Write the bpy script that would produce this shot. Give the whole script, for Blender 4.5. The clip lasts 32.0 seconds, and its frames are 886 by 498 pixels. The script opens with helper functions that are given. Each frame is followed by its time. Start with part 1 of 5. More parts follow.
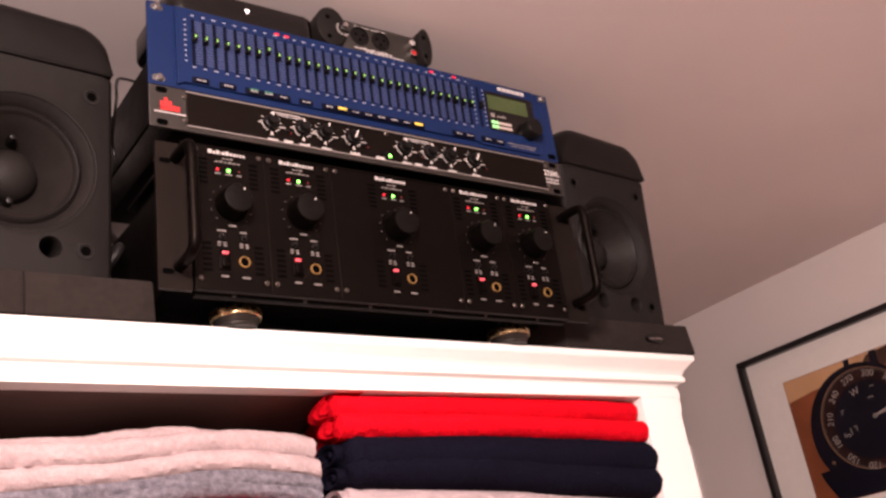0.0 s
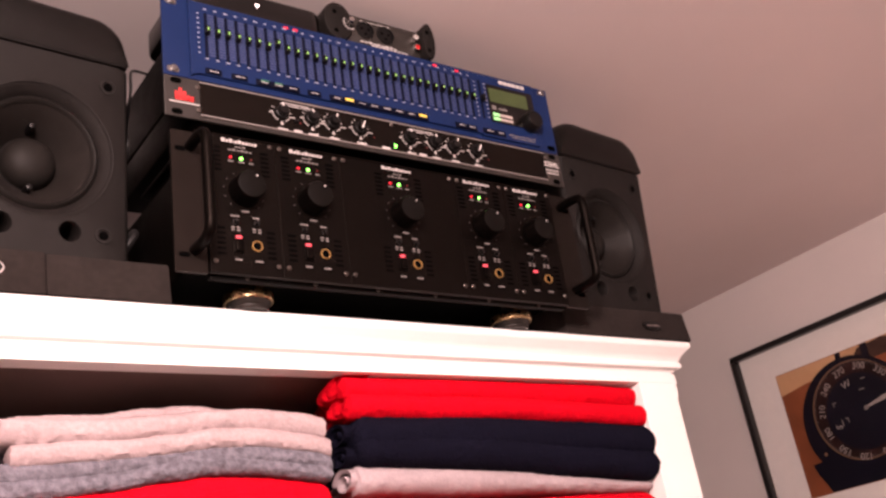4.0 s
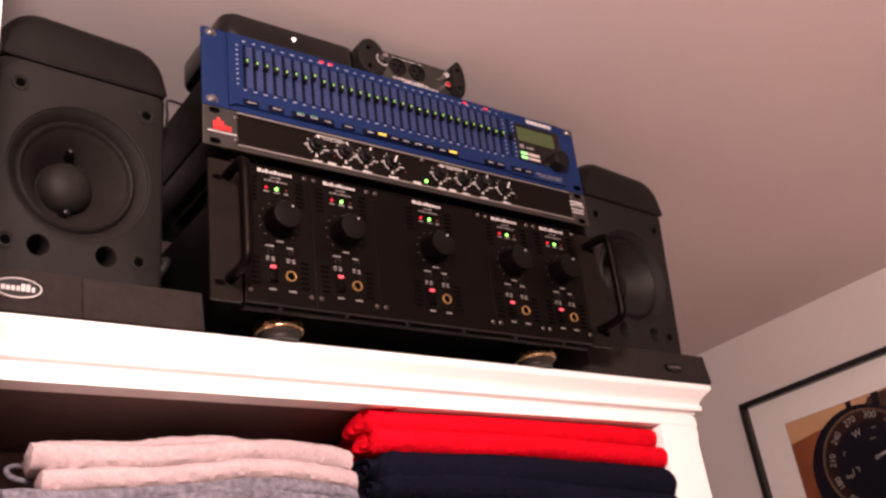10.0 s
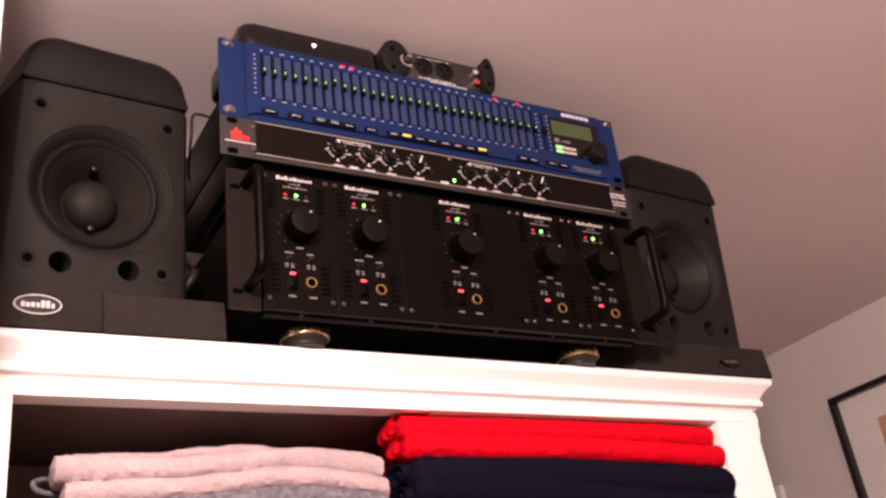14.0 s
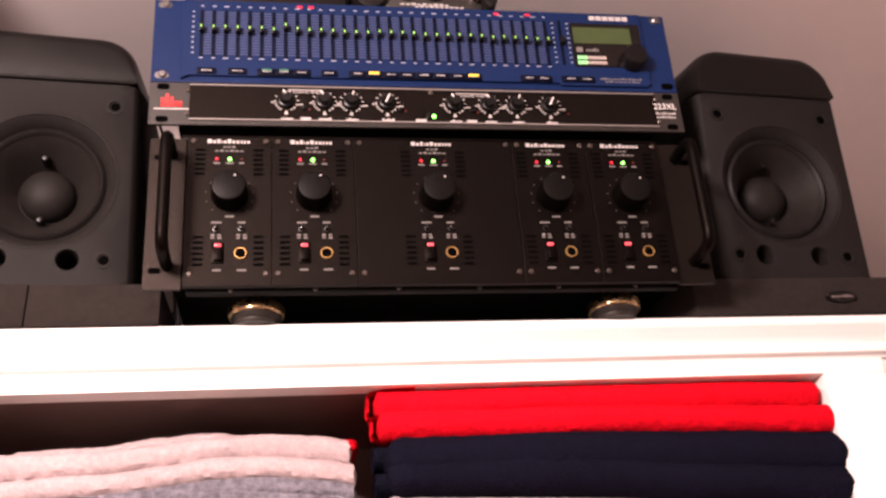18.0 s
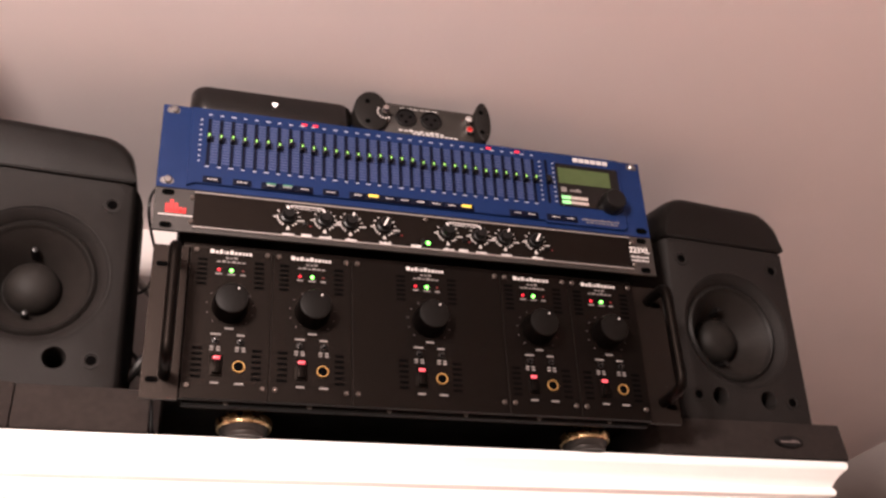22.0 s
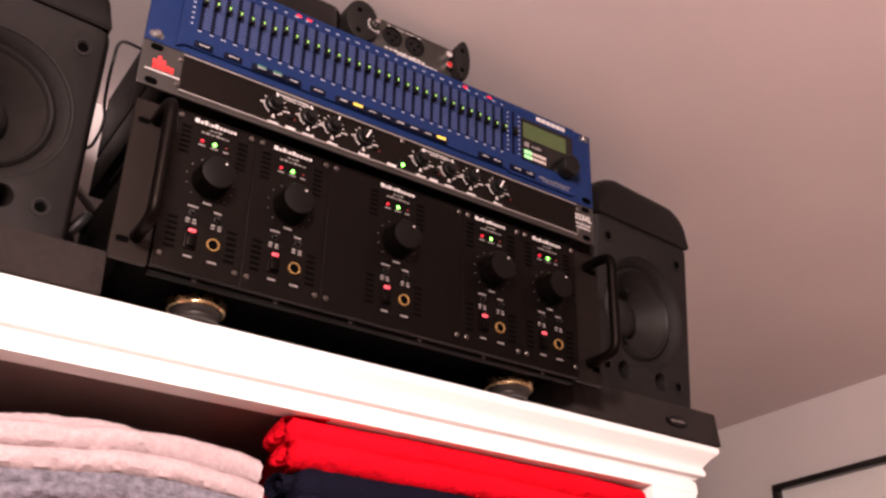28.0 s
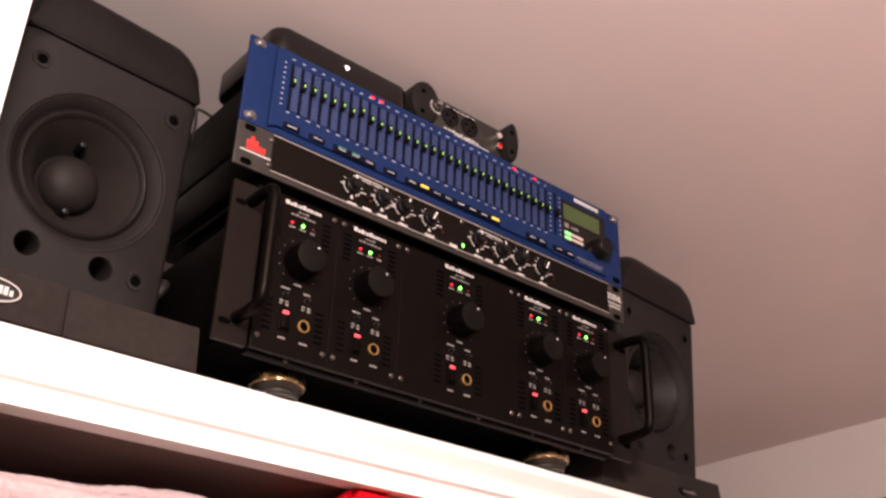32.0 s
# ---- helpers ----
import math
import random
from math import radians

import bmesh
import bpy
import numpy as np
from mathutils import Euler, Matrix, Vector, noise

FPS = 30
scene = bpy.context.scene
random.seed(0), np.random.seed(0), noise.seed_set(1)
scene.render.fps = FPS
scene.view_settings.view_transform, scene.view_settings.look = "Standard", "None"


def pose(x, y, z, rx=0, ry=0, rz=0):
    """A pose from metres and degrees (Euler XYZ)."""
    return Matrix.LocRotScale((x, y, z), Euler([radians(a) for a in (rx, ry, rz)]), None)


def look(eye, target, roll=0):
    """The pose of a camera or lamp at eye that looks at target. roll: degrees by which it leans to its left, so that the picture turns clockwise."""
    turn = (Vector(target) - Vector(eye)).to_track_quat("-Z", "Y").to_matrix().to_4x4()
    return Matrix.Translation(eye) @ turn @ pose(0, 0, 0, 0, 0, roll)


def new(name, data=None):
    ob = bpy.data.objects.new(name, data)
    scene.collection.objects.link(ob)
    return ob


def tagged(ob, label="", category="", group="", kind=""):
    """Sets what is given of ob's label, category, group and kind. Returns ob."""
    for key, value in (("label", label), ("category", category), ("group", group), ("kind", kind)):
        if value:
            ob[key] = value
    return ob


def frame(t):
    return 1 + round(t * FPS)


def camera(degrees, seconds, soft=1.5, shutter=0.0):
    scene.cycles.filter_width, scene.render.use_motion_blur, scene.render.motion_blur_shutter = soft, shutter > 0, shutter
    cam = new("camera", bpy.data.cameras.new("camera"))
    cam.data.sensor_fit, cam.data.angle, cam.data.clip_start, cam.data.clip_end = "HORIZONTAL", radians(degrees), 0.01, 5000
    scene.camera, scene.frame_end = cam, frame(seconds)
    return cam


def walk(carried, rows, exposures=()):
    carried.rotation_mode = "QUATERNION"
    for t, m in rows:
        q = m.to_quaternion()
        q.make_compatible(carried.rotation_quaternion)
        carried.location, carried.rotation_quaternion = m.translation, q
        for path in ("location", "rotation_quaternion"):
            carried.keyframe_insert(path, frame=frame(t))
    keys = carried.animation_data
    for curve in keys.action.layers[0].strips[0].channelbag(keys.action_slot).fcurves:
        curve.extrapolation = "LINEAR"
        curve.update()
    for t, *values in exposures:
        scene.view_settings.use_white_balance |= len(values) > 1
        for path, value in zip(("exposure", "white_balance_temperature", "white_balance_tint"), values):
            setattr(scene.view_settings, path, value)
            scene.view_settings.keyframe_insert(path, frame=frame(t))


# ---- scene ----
LENS = 48.57
PATH = [
    (0, (-0.4988, -0.7340, 1.7912), (0.6174, 0.7339, 2.5654), -9.40),
    (0.3, (-0.4994, -0.7277, 1.7833), (0.6433, 0.7084, 2.5782), -9.82),
    (0.5, (-0.5004, -0.7260, 1.7790), (0.6363, 0.7144, 2.5747), -9.83),
    (0.7, (-0.5024, -0.7267, 1.7760), (0.6167, 0.7194, 2.5863), -9.95),
    (1, (-0.5100, -0.7281, 1.7742), (0.6267, 0.7064, 2.5804), -10.14),
    (1.3, (-0.5229, -0.7276, 1.7750), (0.5973, 0.7259, 2.5702), -9.76),
    (1.5, (-0.5271, -0.7274, 1.7754), (0.5807, 0.7255, 2.5888), -9.73),
    (1.7, (-0.5258, -0.7323, 1.7753), (0.5848, 0.7185, 2.5888), -10.01),
    (2, (-0.5200, -0.7417, 1.7746), (0.5913, 0.7049, 2.5946), -10.39),
    (2.3, (-0.5122, -0.7419, 1.7715), (0.6093, 0.6964, 2.5922), -10.44),
    (2.5, (-0.5099, -0.7420, 1.7682), (0.6161, 0.6811, 2.6091), -10.77),
    (2.7, (-0.5099, -0.7440, 1.7647), (0.6142, 0.6781, 2.6098), -10.52),
    (3, (-0.5104, -0.7472, 1.7619), (0.6103, 0.6984, 2.5706), -10.65),
    (3.3, (-0.5147, -0.7467, 1.7637), (0.6206, 0.6906, 2.5669), -10.83),
    (3.5, (-0.5187, -0.7457, 1.7647), (0.6047, 0.7035, 2.5635), -10.15),
    (5.5, (-0.5298, -0.7291, 1.7594), (0.6254, 0.7170, 2.5173), -9.42),
    (5.7, (-0.5318, -0.7303, 1.7587), (0.6282, 0.7157, 2.5093), -9.94),
    (6, (-0.5352, -0.7326, 1.7570), (0.5976, 0.7072, 2.5594), -10.29),
    (6.3, (-0.5390, -0.7326, 1.7541), (0.5900, 0.7140, 2.5496), -10.20),
    (6.5, (-0.5440, -0.7326, 1.7518), (0.5809, 0.7178, 2.5462), -10.35),
    (6.7, (-0.5521, -0.7327, 1.7495), (0.5853, 0.6931, 2.5701), -10.46),
    (7, (-0.5634, -0.7328, 1.7477), (0.5917, 0.6860, 2.5556), -9.38),
    (7.3, (-0.5672, -0.7319, 1.7534), (0.5900, 0.6799, 2.5704), -9.31),
    (7.5, (-0.5675, -0.7286, 1.7596), (0.6225, 0.6575, 2.5735), -9.48),
    (7.7, (-0.5661, -0.7209, 1.7640), (0.6595, 0.6513, 2.5482), -9.67),
    (8, (-0.5603, -0.7064, 1.7663), (0.6225, 0.6634, 2.6175), -9.16),
    (8.3, (-0.5531, -0.6984, 1.7649), (0.5920, 0.6943, 2.6304), -8.26),
    (8.5, (-0.5487, -0.6971, 1.7626), (0.5787, 0.6999, 2.6443), -9.46),
    (8.7, (-0.5452, -0.6973, 1.7597), (0.5894, 0.6598, 2.6930), -10.04),
    (9, (-0.5430, -0.7003, 1.7572), (0.5859, 0.7062, 2.6217), -9.53),
    (9.3, (-0.5494, -0.7151, 1.7604), (0.5684, 0.6763, 2.6628), -9.03),
    (9.5, (-0.5529, -0.7221, 1.7621), (0.5840, 0.6786, 2.6257), -8.98),
    (9.7, (-0.5529, -0.7223, 1.7621), (0.5764, 0.7068, 2.5881), -9.20),
    (10, (-0.5525, -0.7226, 1.7617), (0.5707, 0.6930, 2.6186), -8.60),
    (10.3, (-0.5489, -0.7249, 1.7538), (0.5715, 0.7085, 2.5845), -8.69),
    (10.5, (-0.5445, -0.7267, 1.7488), (0.5742, 0.7168, 2.5643), -9.35),
    (10.7, (-0.5398, -0.7279, 1.7478), (0.5623, 0.7138, 2.5885), -9.20),
    (11, (-0.5340, -0.7334, 1.7475), (0.5574, 0.7402, 2.5458), -8.40),
    (11.3, (-0.5311, -0.7478, 1.7514), (0.5319, 0.7294, 2.5807), -8.45),
    (11.5, (-0.5296, -0.7583, 1.7545), (0.5265, 0.7124, 2.6040), -8.39),
    (11.7, (-0.5275, -0.7658, 1.7557), (0.5268, 0.7242, 2.5733), -8.48),
    (12, (-0.5228, -0.7703, 1.7560), (0.4955, 0.7164, 2.6235), -8.89),
    (12.3, (-0.5163, -0.7705, 1.7508), (0.5097, 0.7275, 2.5894), -9.17),
    (12.5, (-0.5106, -0.7705, 1.7477), (0.4990, 0.7305, 2.6008), -9.80),
    (12.7, (-0.5040, -0.7673, 1.7474), (0.4939, 0.7191, 2.6389), -9.78),
    (13, (-0.4954, -0.7574, 1.7473), (0.4922, 0.7541, 2.6075), -8.97),
    (13.3, (-0.4915, -0.7519, 1.7525), (0.5005, 0.7457, 2.6317), -9.56),
    (13.5, (-0.4899, -0.7500, 1.7554), (0.4704, 0.7698, 2.6317), -8.34),
    (15.5, (-0.4071, -0.6908, 1.7556), (0.4253, 0.8517, 2.7190), -13.16),
    (15.7, (-0.3890, -0.6791, 1.7654), (0.3969, 0.9266, 2.6621), -13.30),
    (16, (-0.3495, -0.6696, 1.7835), (0.3667, 0.9648, 2.6867), -12.68),
    (16.3, (-0.2899, -0.6704, 1.7825), (0.3149, 1.0393, 2.6258), -9.20),
    (16.5, (-0.2485, -0.6733, 1.7791), (0.2464, 1.0417, 2.6812), -6.59),
    (16.7, (-0.2140, -0.6872, 1.7711), (0.1823, 1.0248, 2.7261), -5.86),
    (17, (-0.1781, -0.7167, 1.7617), (0.2431, 1.0254, 2.6492), -6.66),
    (17.3, (-0.1599, -0.7262, 1.7653), (0.2006, 1.0129, 2.6849), -5.90),
    (17.5, (-0.1517, -0.7272, 1.7699), (0.1803, 1.0207, 2.6834), -5.04),
    (17.7, (-0.1424, -0.7285, 1.7742), (0.1989, 1.0463, 2.6308), -4.76),
    (18, (-0.1268, -0.7300, 1.7773), (0.1919, 1.0339, 2.6646), -4.85),
    (18.3, (-0.1114, -0.7255, 1.7735), (0.2178, 1.0221, 2.6887), -4.57),
    (18.5, (-0.1020, -0.7199, 1.7715), (0.2283, 1.0267, 2.6882), -4.99),
    (18.7, (-0.0940, -0.7148, 1.7716), (0.2227, 1.0171, 2.7204), -5.05),
    (19, (-0.0883, -0.7111, 1.7735), (0.2074, 1.0349, 2.7031), -4.68),
    (19.3, (-0.0902, -0.7202, 1.7979), (0.1991, 1.0700, 2.6415), -4.60),
    (19.5, (-0.0972, -0.7251, 1.8134), (0.2431, 1.0510, 2.6675), -5.07),
    (19.7, (-0.1118, -0.7189, 1.8171), (0.2584, 1.0462, 2.6815), -4.86),
    (20, (-0.1303, -0.7074, 1.8182), (0.2351, 1.0295, 2.7398), -4.32),
    (20.3, (-0.1329, -0.7077, 1.8188), (0.2286, 1.0213, 2.7568), -3.99),
    (20.5, (-0.1334, -0.7086, 1.8191), (0.2299, 1.0167, 2.7632), -4.46),
    (20.7, (-0.1351, -0.7126, 1.8127), (0.2703, 0.9736, 2.8088), -4.67),
    (21, (-0.1456, -0.7264, 1.8008), (0.2694, 0.9612, 2.7905), -4.65),
    (21.3, (-0.1697, -0.7449, 1.8110), (0.2436, 0.9339, 2.8164), -3.50),
    (21.5, (-0.1883, -0.7536, 1.8165), (0.2519, 0.9164, 2.8252), -3.18),
    (21.7, (-0.2050, -0.7572, 1.8146), (0.2783, 0.9090, 2.8097), -3.35),
    (22, (-0.2289, -0.7582, 1.8090), (0.3151, 0.8832, 2.8139), -3.94),
    (22.3, (-0.2560, -0.7565, 1.8065), (0.3420, 0.8761, 2.7949), -4.30),
    (22.5, (-0.2759, -0.7555, 1.8050), (0.3403, 0.8740, 2.7874), -5.17),
    (22.7, (-0.2965, -0.7561, 1.8022), (0.3468, 0.8534, 2.8000), -5.99),
    (23, (-0.3232, -0.7593, 1.7981), (0.3426, 0.8466, 2.7868), -5.51),
    (23.3, (-0.3399, -0.7645, 1.7974), (0.3522, 0.8120, 2.8151), -5.41),
    (23.5, (-0.3498, -0.7662, 1.7964), (0.3596, 0.7958, 2.8245), -4.63),
    (23.7, (-0.3620, -0.7635, 1.7928), (0.4314, 0.7886, 2.7734), -3.95),
    (24, (-0.3796, -0.7573, 1.7856), (0.4488, 0.7565, 2.7967), -3.41),
    (24.3, (-0.3886, -0.7560, 1.7817), (0.4571, 0.7689, 2.7613), -3.13),
    (24.5, (-0.3901, -0.7557, 1.7807), (0.4687, 0.7713, 2.7454), -2.91),
    (26.5, (-0.3855, -0.7100, 1.7725), (0.4680, 0.8153, 2.7447), 0.97),
    (26.7, (-0.3857, -0.7024, 1.7694), (0.4885, 0.7912, 2.7718), 0.27),
    (27, (-0.3862, -0.6902, 1.7663), (0.5109, 0.8265, 2.7122), 0.57),
    (27.3, (-0.3846, -0.6776, 1.7749), (0.5615, 0.8079, 2.7227), 0.31),
    (27.5, (-0.3837, -0.6708, 1.7796), (0.5572, 0.8117, 2.7372), 0.72),
    (27.7, (-0.3844, -0.6659, 1.7794), (0.5690, 0.8411, 2.6848), 1.04),
    (28, (-0.3872, -0.6553, 1.7781), (0.5991, 0.8032, 2.7268), 0.20),
    (28.3, (-0.3915, -0.6344, 1.7758), (0.6009, 0.8486, 2.6789), 0.82),
    (28.5, (-0.3958, -0.6216, 1.7750), (0.5925, 0.8757, 2.6590), 0.93),
    (28.7, (-0.4017, -0.6151, 1.7750), (0.5991, 0.8467, 2.7032), 0.12),
    (29, (-0.4143, -0.6132, 1.7753), (0.6318, 0.8299, 2.6826), 0.08),
    (29.3, (-0.4312, -0.6138, 1.7794), (0.6437, 0.7849, 2.7218), -1.28),
    (29.5, (-0.4425, -0.6147, 1.7830), (0.6424, 0.7939, 2.6987), -1.10),
    (29.7, (-0.4523, -0.6156, 1.7847), (0.6336, 0.8258, 2.6468), -0.48),
    (30, (-0.4663, -0.6163, 1.7857), (0.6246, 0.7979, 2.6857), -0.40),
    (30.3, (-0.4821, -0.6155, 1.7877), (0.6192, 0.8135, 2.6509), 0.13),
    (30.5, (-0.4919, -0.6127, 1.7884), (0.6070, 0.7724, 2.7232), 0.16),
    (30.7, (-0.4999, -0.6073, 1.7866), (0.5904, 0.7531, 2.7667), -0.24),
    (31, (-0.5102, -0.6018, 1.7832), (0.5924, 0.7940, 2.6976), 0.45),
    (31.3, (-0.5211, -0.6058, 1.7909), (0.5686, 0.7721, 2.7469), 0.22),
    (31.5, (-0.5275, -0.6110, 1.7997), (0.5738, 0.7496, 2.7671), -0.24),
    (31.7, (-0.5322, -0.6166, 1.8069), (0.5837, 0.7634, 2.7291), 0.62),
    (32, (-0.5373, -0.6250, 1.8150), (0.5885, 0.7153, 2.7825), 0.50),
]
cam = camera(LENS, 32.0, soft=2.6)
walk(cam, [(t, look(eye, target, roll)) for t, eye, target, roll in PATH],
     exposures=((0, -0.05, 6540, 12), (1, 0.11, 6540, 12), (3, 0.03, 6580, 14), (6, -0.08, 6760, 22), (7, -0.08, 6760, 21), (8, -0.04, 6620, 16), (9, -0.12, 6500, 10), (11, -0.10, 6780, 21), (13, -0.14, 6680, 18), (16, 0.06, 6480, 12),
                (20, 0.16, 6420, 12), (22, 0.15, 6270, 3), (24, 0.07, 6310, 6), (27, 0.03, 6460, 12), (30, 0.01, 6440, 14), (32, -0.06, 6330, 4)))

# ---------------------------------------------------------------- light
world = bpy.data.worlds.new("room_world")
scene.world = world
world.use_nodes = True
world.node_tree.nodes["Background"].inputs[0].default_value = (0.9, 0.75, 0.7, 1)
world.node_tree.nodes["Background"].inputs[1].default_value = 0.02
scene.view_settings.exposure = 0.0


# the room's one ceiling light, overhead and to the left of the bookcase
glow = bpy.data.lights.new("ceiling_light", "POINT")
glow.energy, glow.color, glow.shadow_soft_size = 121.0, (1.0, 0.79, 0.735), 0.12
new("ceiling_light", glow).location = (-0.66, -1.02, 2.31)

# ---------------------------------------------------------------- materials


def mat(name, colour, rough=0.5, metal=0.0, vary=0.06, scale=30.0, bump=0.0, bump_scale=200.0, coat=0.0, spec=0.5,
        emit=None, power=0.0, stains=0.0, sheen=0.0, rand=0.0, gloss=None):
    m = bpy.data.materials.new(name)
    m.use_nodes = True
    nt = m.node_tree
    n, link = nt.nodes, nt.links
    p = n["Principled BSDF"]
    p.inputs["Roughness"].default_value = rough
    p.inputs["Metallic"].default_value = metal
    p.inputs["Specular IOR Level"].default_value = spec
    p.inputs["Coat Weight"].default_value = coat
    p.inputs["Sheen Weight"].default_value = sheen
    if gloss:
        p.inputs["Specular Tint"].default_value = (*gloss, 1)
    tc = n.new("ShaderNodeTexCoord")
    noise_a = n.new("ShaderNodeTexNoise")
    noise_a.inputs["Scale"].default_value = scale
    noise_a.inputs["Detail"].default_value = 5
    link.new(tc.outputs["Object"], noise_a.inputs["Vector"])
    ramp = n.new("ShaderNodeMapRange")
    ramp.inputs["From Min"].default_value, ramp.inputs["From Max"].default_value = 0.3, 0.7
    ramp.inputs["To Min"].default_value, ramp.inputs["To Max"].default_value = 1 - vary, 1 + vary
    link.new(noise_a.outputs["Fac"], ramp.inputs["Value"])
    value = ramp.outputs["Result"]
    if stains:
        noise_b = n.new("ShaderNodeTexNoise")
        noise_b.inputs["Scale"].default_value = scale * 0.12
        noise_b.inputs["Detail"].default_value = 3
        link.new(tc.outputs["Object"], noise_b.inputs["Vector"])
        r2 = n.new("ShaderNodeMapRange")
        r2.inputs["From Min"].default_value, r2.inputs["From Max"].default_value = 0.35, 0.65
        r2.inputs["To Min"].default_value, r2.inputs["To Max"].default_value = 1 - stains, 1 + stains * 0.5
        link.new(noise_b.outputs["Fac"], r2.inputs["Value"])
        mul = n.new("ShaderNodeMath")
        mul.operation = "MULTIPLY"
        link.new(value, mul.inputs[0])
        link.new(r2.outputs["Result"], mul.inputs[1])
        value = mul.outputs[0]
    if rand:
        info = n.new("ShaderNodeObjectInfo")
        r3 = n.new("ShaderNodeMapRange")
        r3.inputs["To Min"].default_value, r3.inputs["To Max"].default_value = 1 - rand, 1 + rand
        link.new(info.outputs["Random"], r3.inputs["Value"])
        mul = n.new("ShaderNodeMath")
        mul.operation = "MULTIPLY"
        link.new(value, mul.inputs[0])
        link.new(r3.outputs["Result"], mul.inputs[1])
        value = mul.outputs[0]
    tint = n.new("ShaderNodeVectorMath")
    tint.operation = "SCALE"
    tint.inputs[0].default_value = colour
    link.new(value, tint.inputs["Scale"])
    link.new(tint.outputs["Vector"], p.inputs["Base Color"])
    if bump:
        noise_c = n.new("ShaderNodeTexNoise")
        noise_c.inputs["Scale"].default_value = bump_scale
        noise_c.inputs["Detail"].default_value = 4
        link.new(tc.outputs["Object"], noise_c.inputs["Vector"])
        b = n.new("ShaderNodeBump")
        b.inputs["Strength"].default_value = bump
        b.inputs["Distance"].default_value = 0.003
        link.new(noise_c.outputs["Fac"], b.inputs["Height"])
        link.new(b.outputs["Normal"], p.inputs["Normal"])
        rr = n.new("ShaderNodeMapRange")
        rr.inputs["To Min"].default_value, rr.inputs["To Max"].default_value = max(rough - 0.08, 0.03), min(rough + 0.08, 1)
        link.new(noise_a.outputs["Fac"], rr.inputs["Value"])
        link.new(rr.outputs["Result"], p.inputs["Roughness"])
    if emit:
        p.inputs["Emission Color"].default_value = (*emit, 1)
        p.inputs["Emission Strength"].default_value = power
    return m


M_CEIL = mat("ceiling_paint", (0.86, 0.765, 0.757), 0.9, vary=0.02, scale=4, stains=0.03, bump=0.04, bump_scale=120)
# colour of the two unseen walls, lowered to keep bounced light weak
M_DIMWALL = mat("dim_bounce_wall", (0.47, 0.42, 0.40), 0.85, vary=0.02, scale=5, stains=0.03)
M_WALL = mat("wall_paint", (0.63, 0.57, 0.55), 0.85, vary=0.02, scale=5, stains=0.03, bump=0.025, bump_scale=220)
M_FLOOR = mat("floor_wood", (0.22, 0.14, 0.09), 0.5, vary=0.2, scale=12, bump=0.1, bump_scale=40)
M_WHITE = mat("white_gloss_paint", (0.88, 0.86, 0.84), 0.35, vary=0.02, scale=14, stains=0.03, bump=0.08, bump_scale=60)
# one even dark brown for the back, shelves and underside within the bookcase
M_INSIDE = mat("cabinet_inside_brown", (0.150, 0.094, 0.078), 0.6, vary=0.04, scale=14, stains=0.05, bump=0.08, bump_scale=60)
M_BLUE = mat("blue_anodised_panel", (0.0048, 0.0150, 0.063), 0.45, 0.0, spec=0.16, vary=0.05, scale=60, stains=0.08, bump=0.05, bump_scale=500)
M_NAVY = mat("dark_blue_slot", (0.0016, 0.0022, 0.010), 0.6, spec=0.1)
M_BLUELINE = mat("pale_blue_print", (0.043, 0.056, 0.125), 0.6)
M_BLACK = mat("black_powder_coat", (0.0018, 0.0013, 0.0010), 0.50, spec=0.06, vary=0.12, scale=80, stains=0.15, bump=0.2, bump_scale=900)
M_PANEL = mat("black_brushed_panel", (0.0007, 0.0005, 0.0004), 0.45, spec=0.112, gloss=(1.0, 0.80, 0.70), vary=0.10, scale=90, stains=0.12, bump=0.12, bump_scale=700)
M_EAR = mat("dark_grey_anodised_ear", (0.0030, 0.0022, 0.0019), 0.47, spec=0.19, gloss=(1.0, 0.80, 0.70), vary=0.08, scale=60, stains=0.1, bump=0.1, bump_scale=600)
M_UNITPANEL = mat("dark_grey_brown_panel", (0.0022, 0.0015, 0.0012), 0.47, spec=0.13, gloss=(1.0, 0.80, 0.70), vary=0.1, scale=90, stains=0.1, bump=0.08, bump_scale=700)
M_DIMPRINT = mat("dim_print", (0.10, 0.078, 0.075), 0.7)
M_UNITEAR = mat("grey_anodised_plate", (0.0225, 0.0185, 0.0165), 0.45, 0.2, vary=0.08, scale=60, stains=0.1, bump=0.1, bump_scale=600)
M_EQPRINT = mat("white_blue_print", (0.36, 0.36, 0.42), 0.7)
M_FOOTGREY = mat("grey_foot_metal", (0.030, 0.025, 0.022), 0.45, 0.5, vary=0.10, scale=120, stains=0.1)
M_CHROME = mat("bright_chrome", (0.72, 0.68, 0.66), 0.22, 1.0, vary=0.05, scale=200)
M_HANDLE = mat("black_handle_bar", (0.0012, 0.0009, 0.0008), 0.40, spec=0.06, gloss=(1.0, 0.80, 0.70), vary=0.08, scale=60)
M_KNOBFACE = mat("dark_grey_knob_face", (0.0032, 0.0025, 0.0021), 0.45, spec=0.10, vary=0.08, scale=60)
M_SATIN = mat("satin_black_plastic", (0.0035, 0.003, 0.003), 0.34, spec=0.25, vary=0.08, scale=60)
M_GLOSS = mat("gloss_black_plastic", (0.004, 0.0032, 0.003), 0.24, spec=0.3, vary=0.08, scale=40, coat=0.2)
M_SLOT = mat("dark_hole", (0.0015, 0.0014, 0.0014), 0.9, spec=0.0)
M_PRINT = mat("white_print", (0.45, 0.415, 0.40), 0.7, vary=0.12, scale=400)
M_CLEARPRINT = mat("clear_white_print", (0.80, 0.75, 0.72), 0.6, vary=0.08, scale=400)
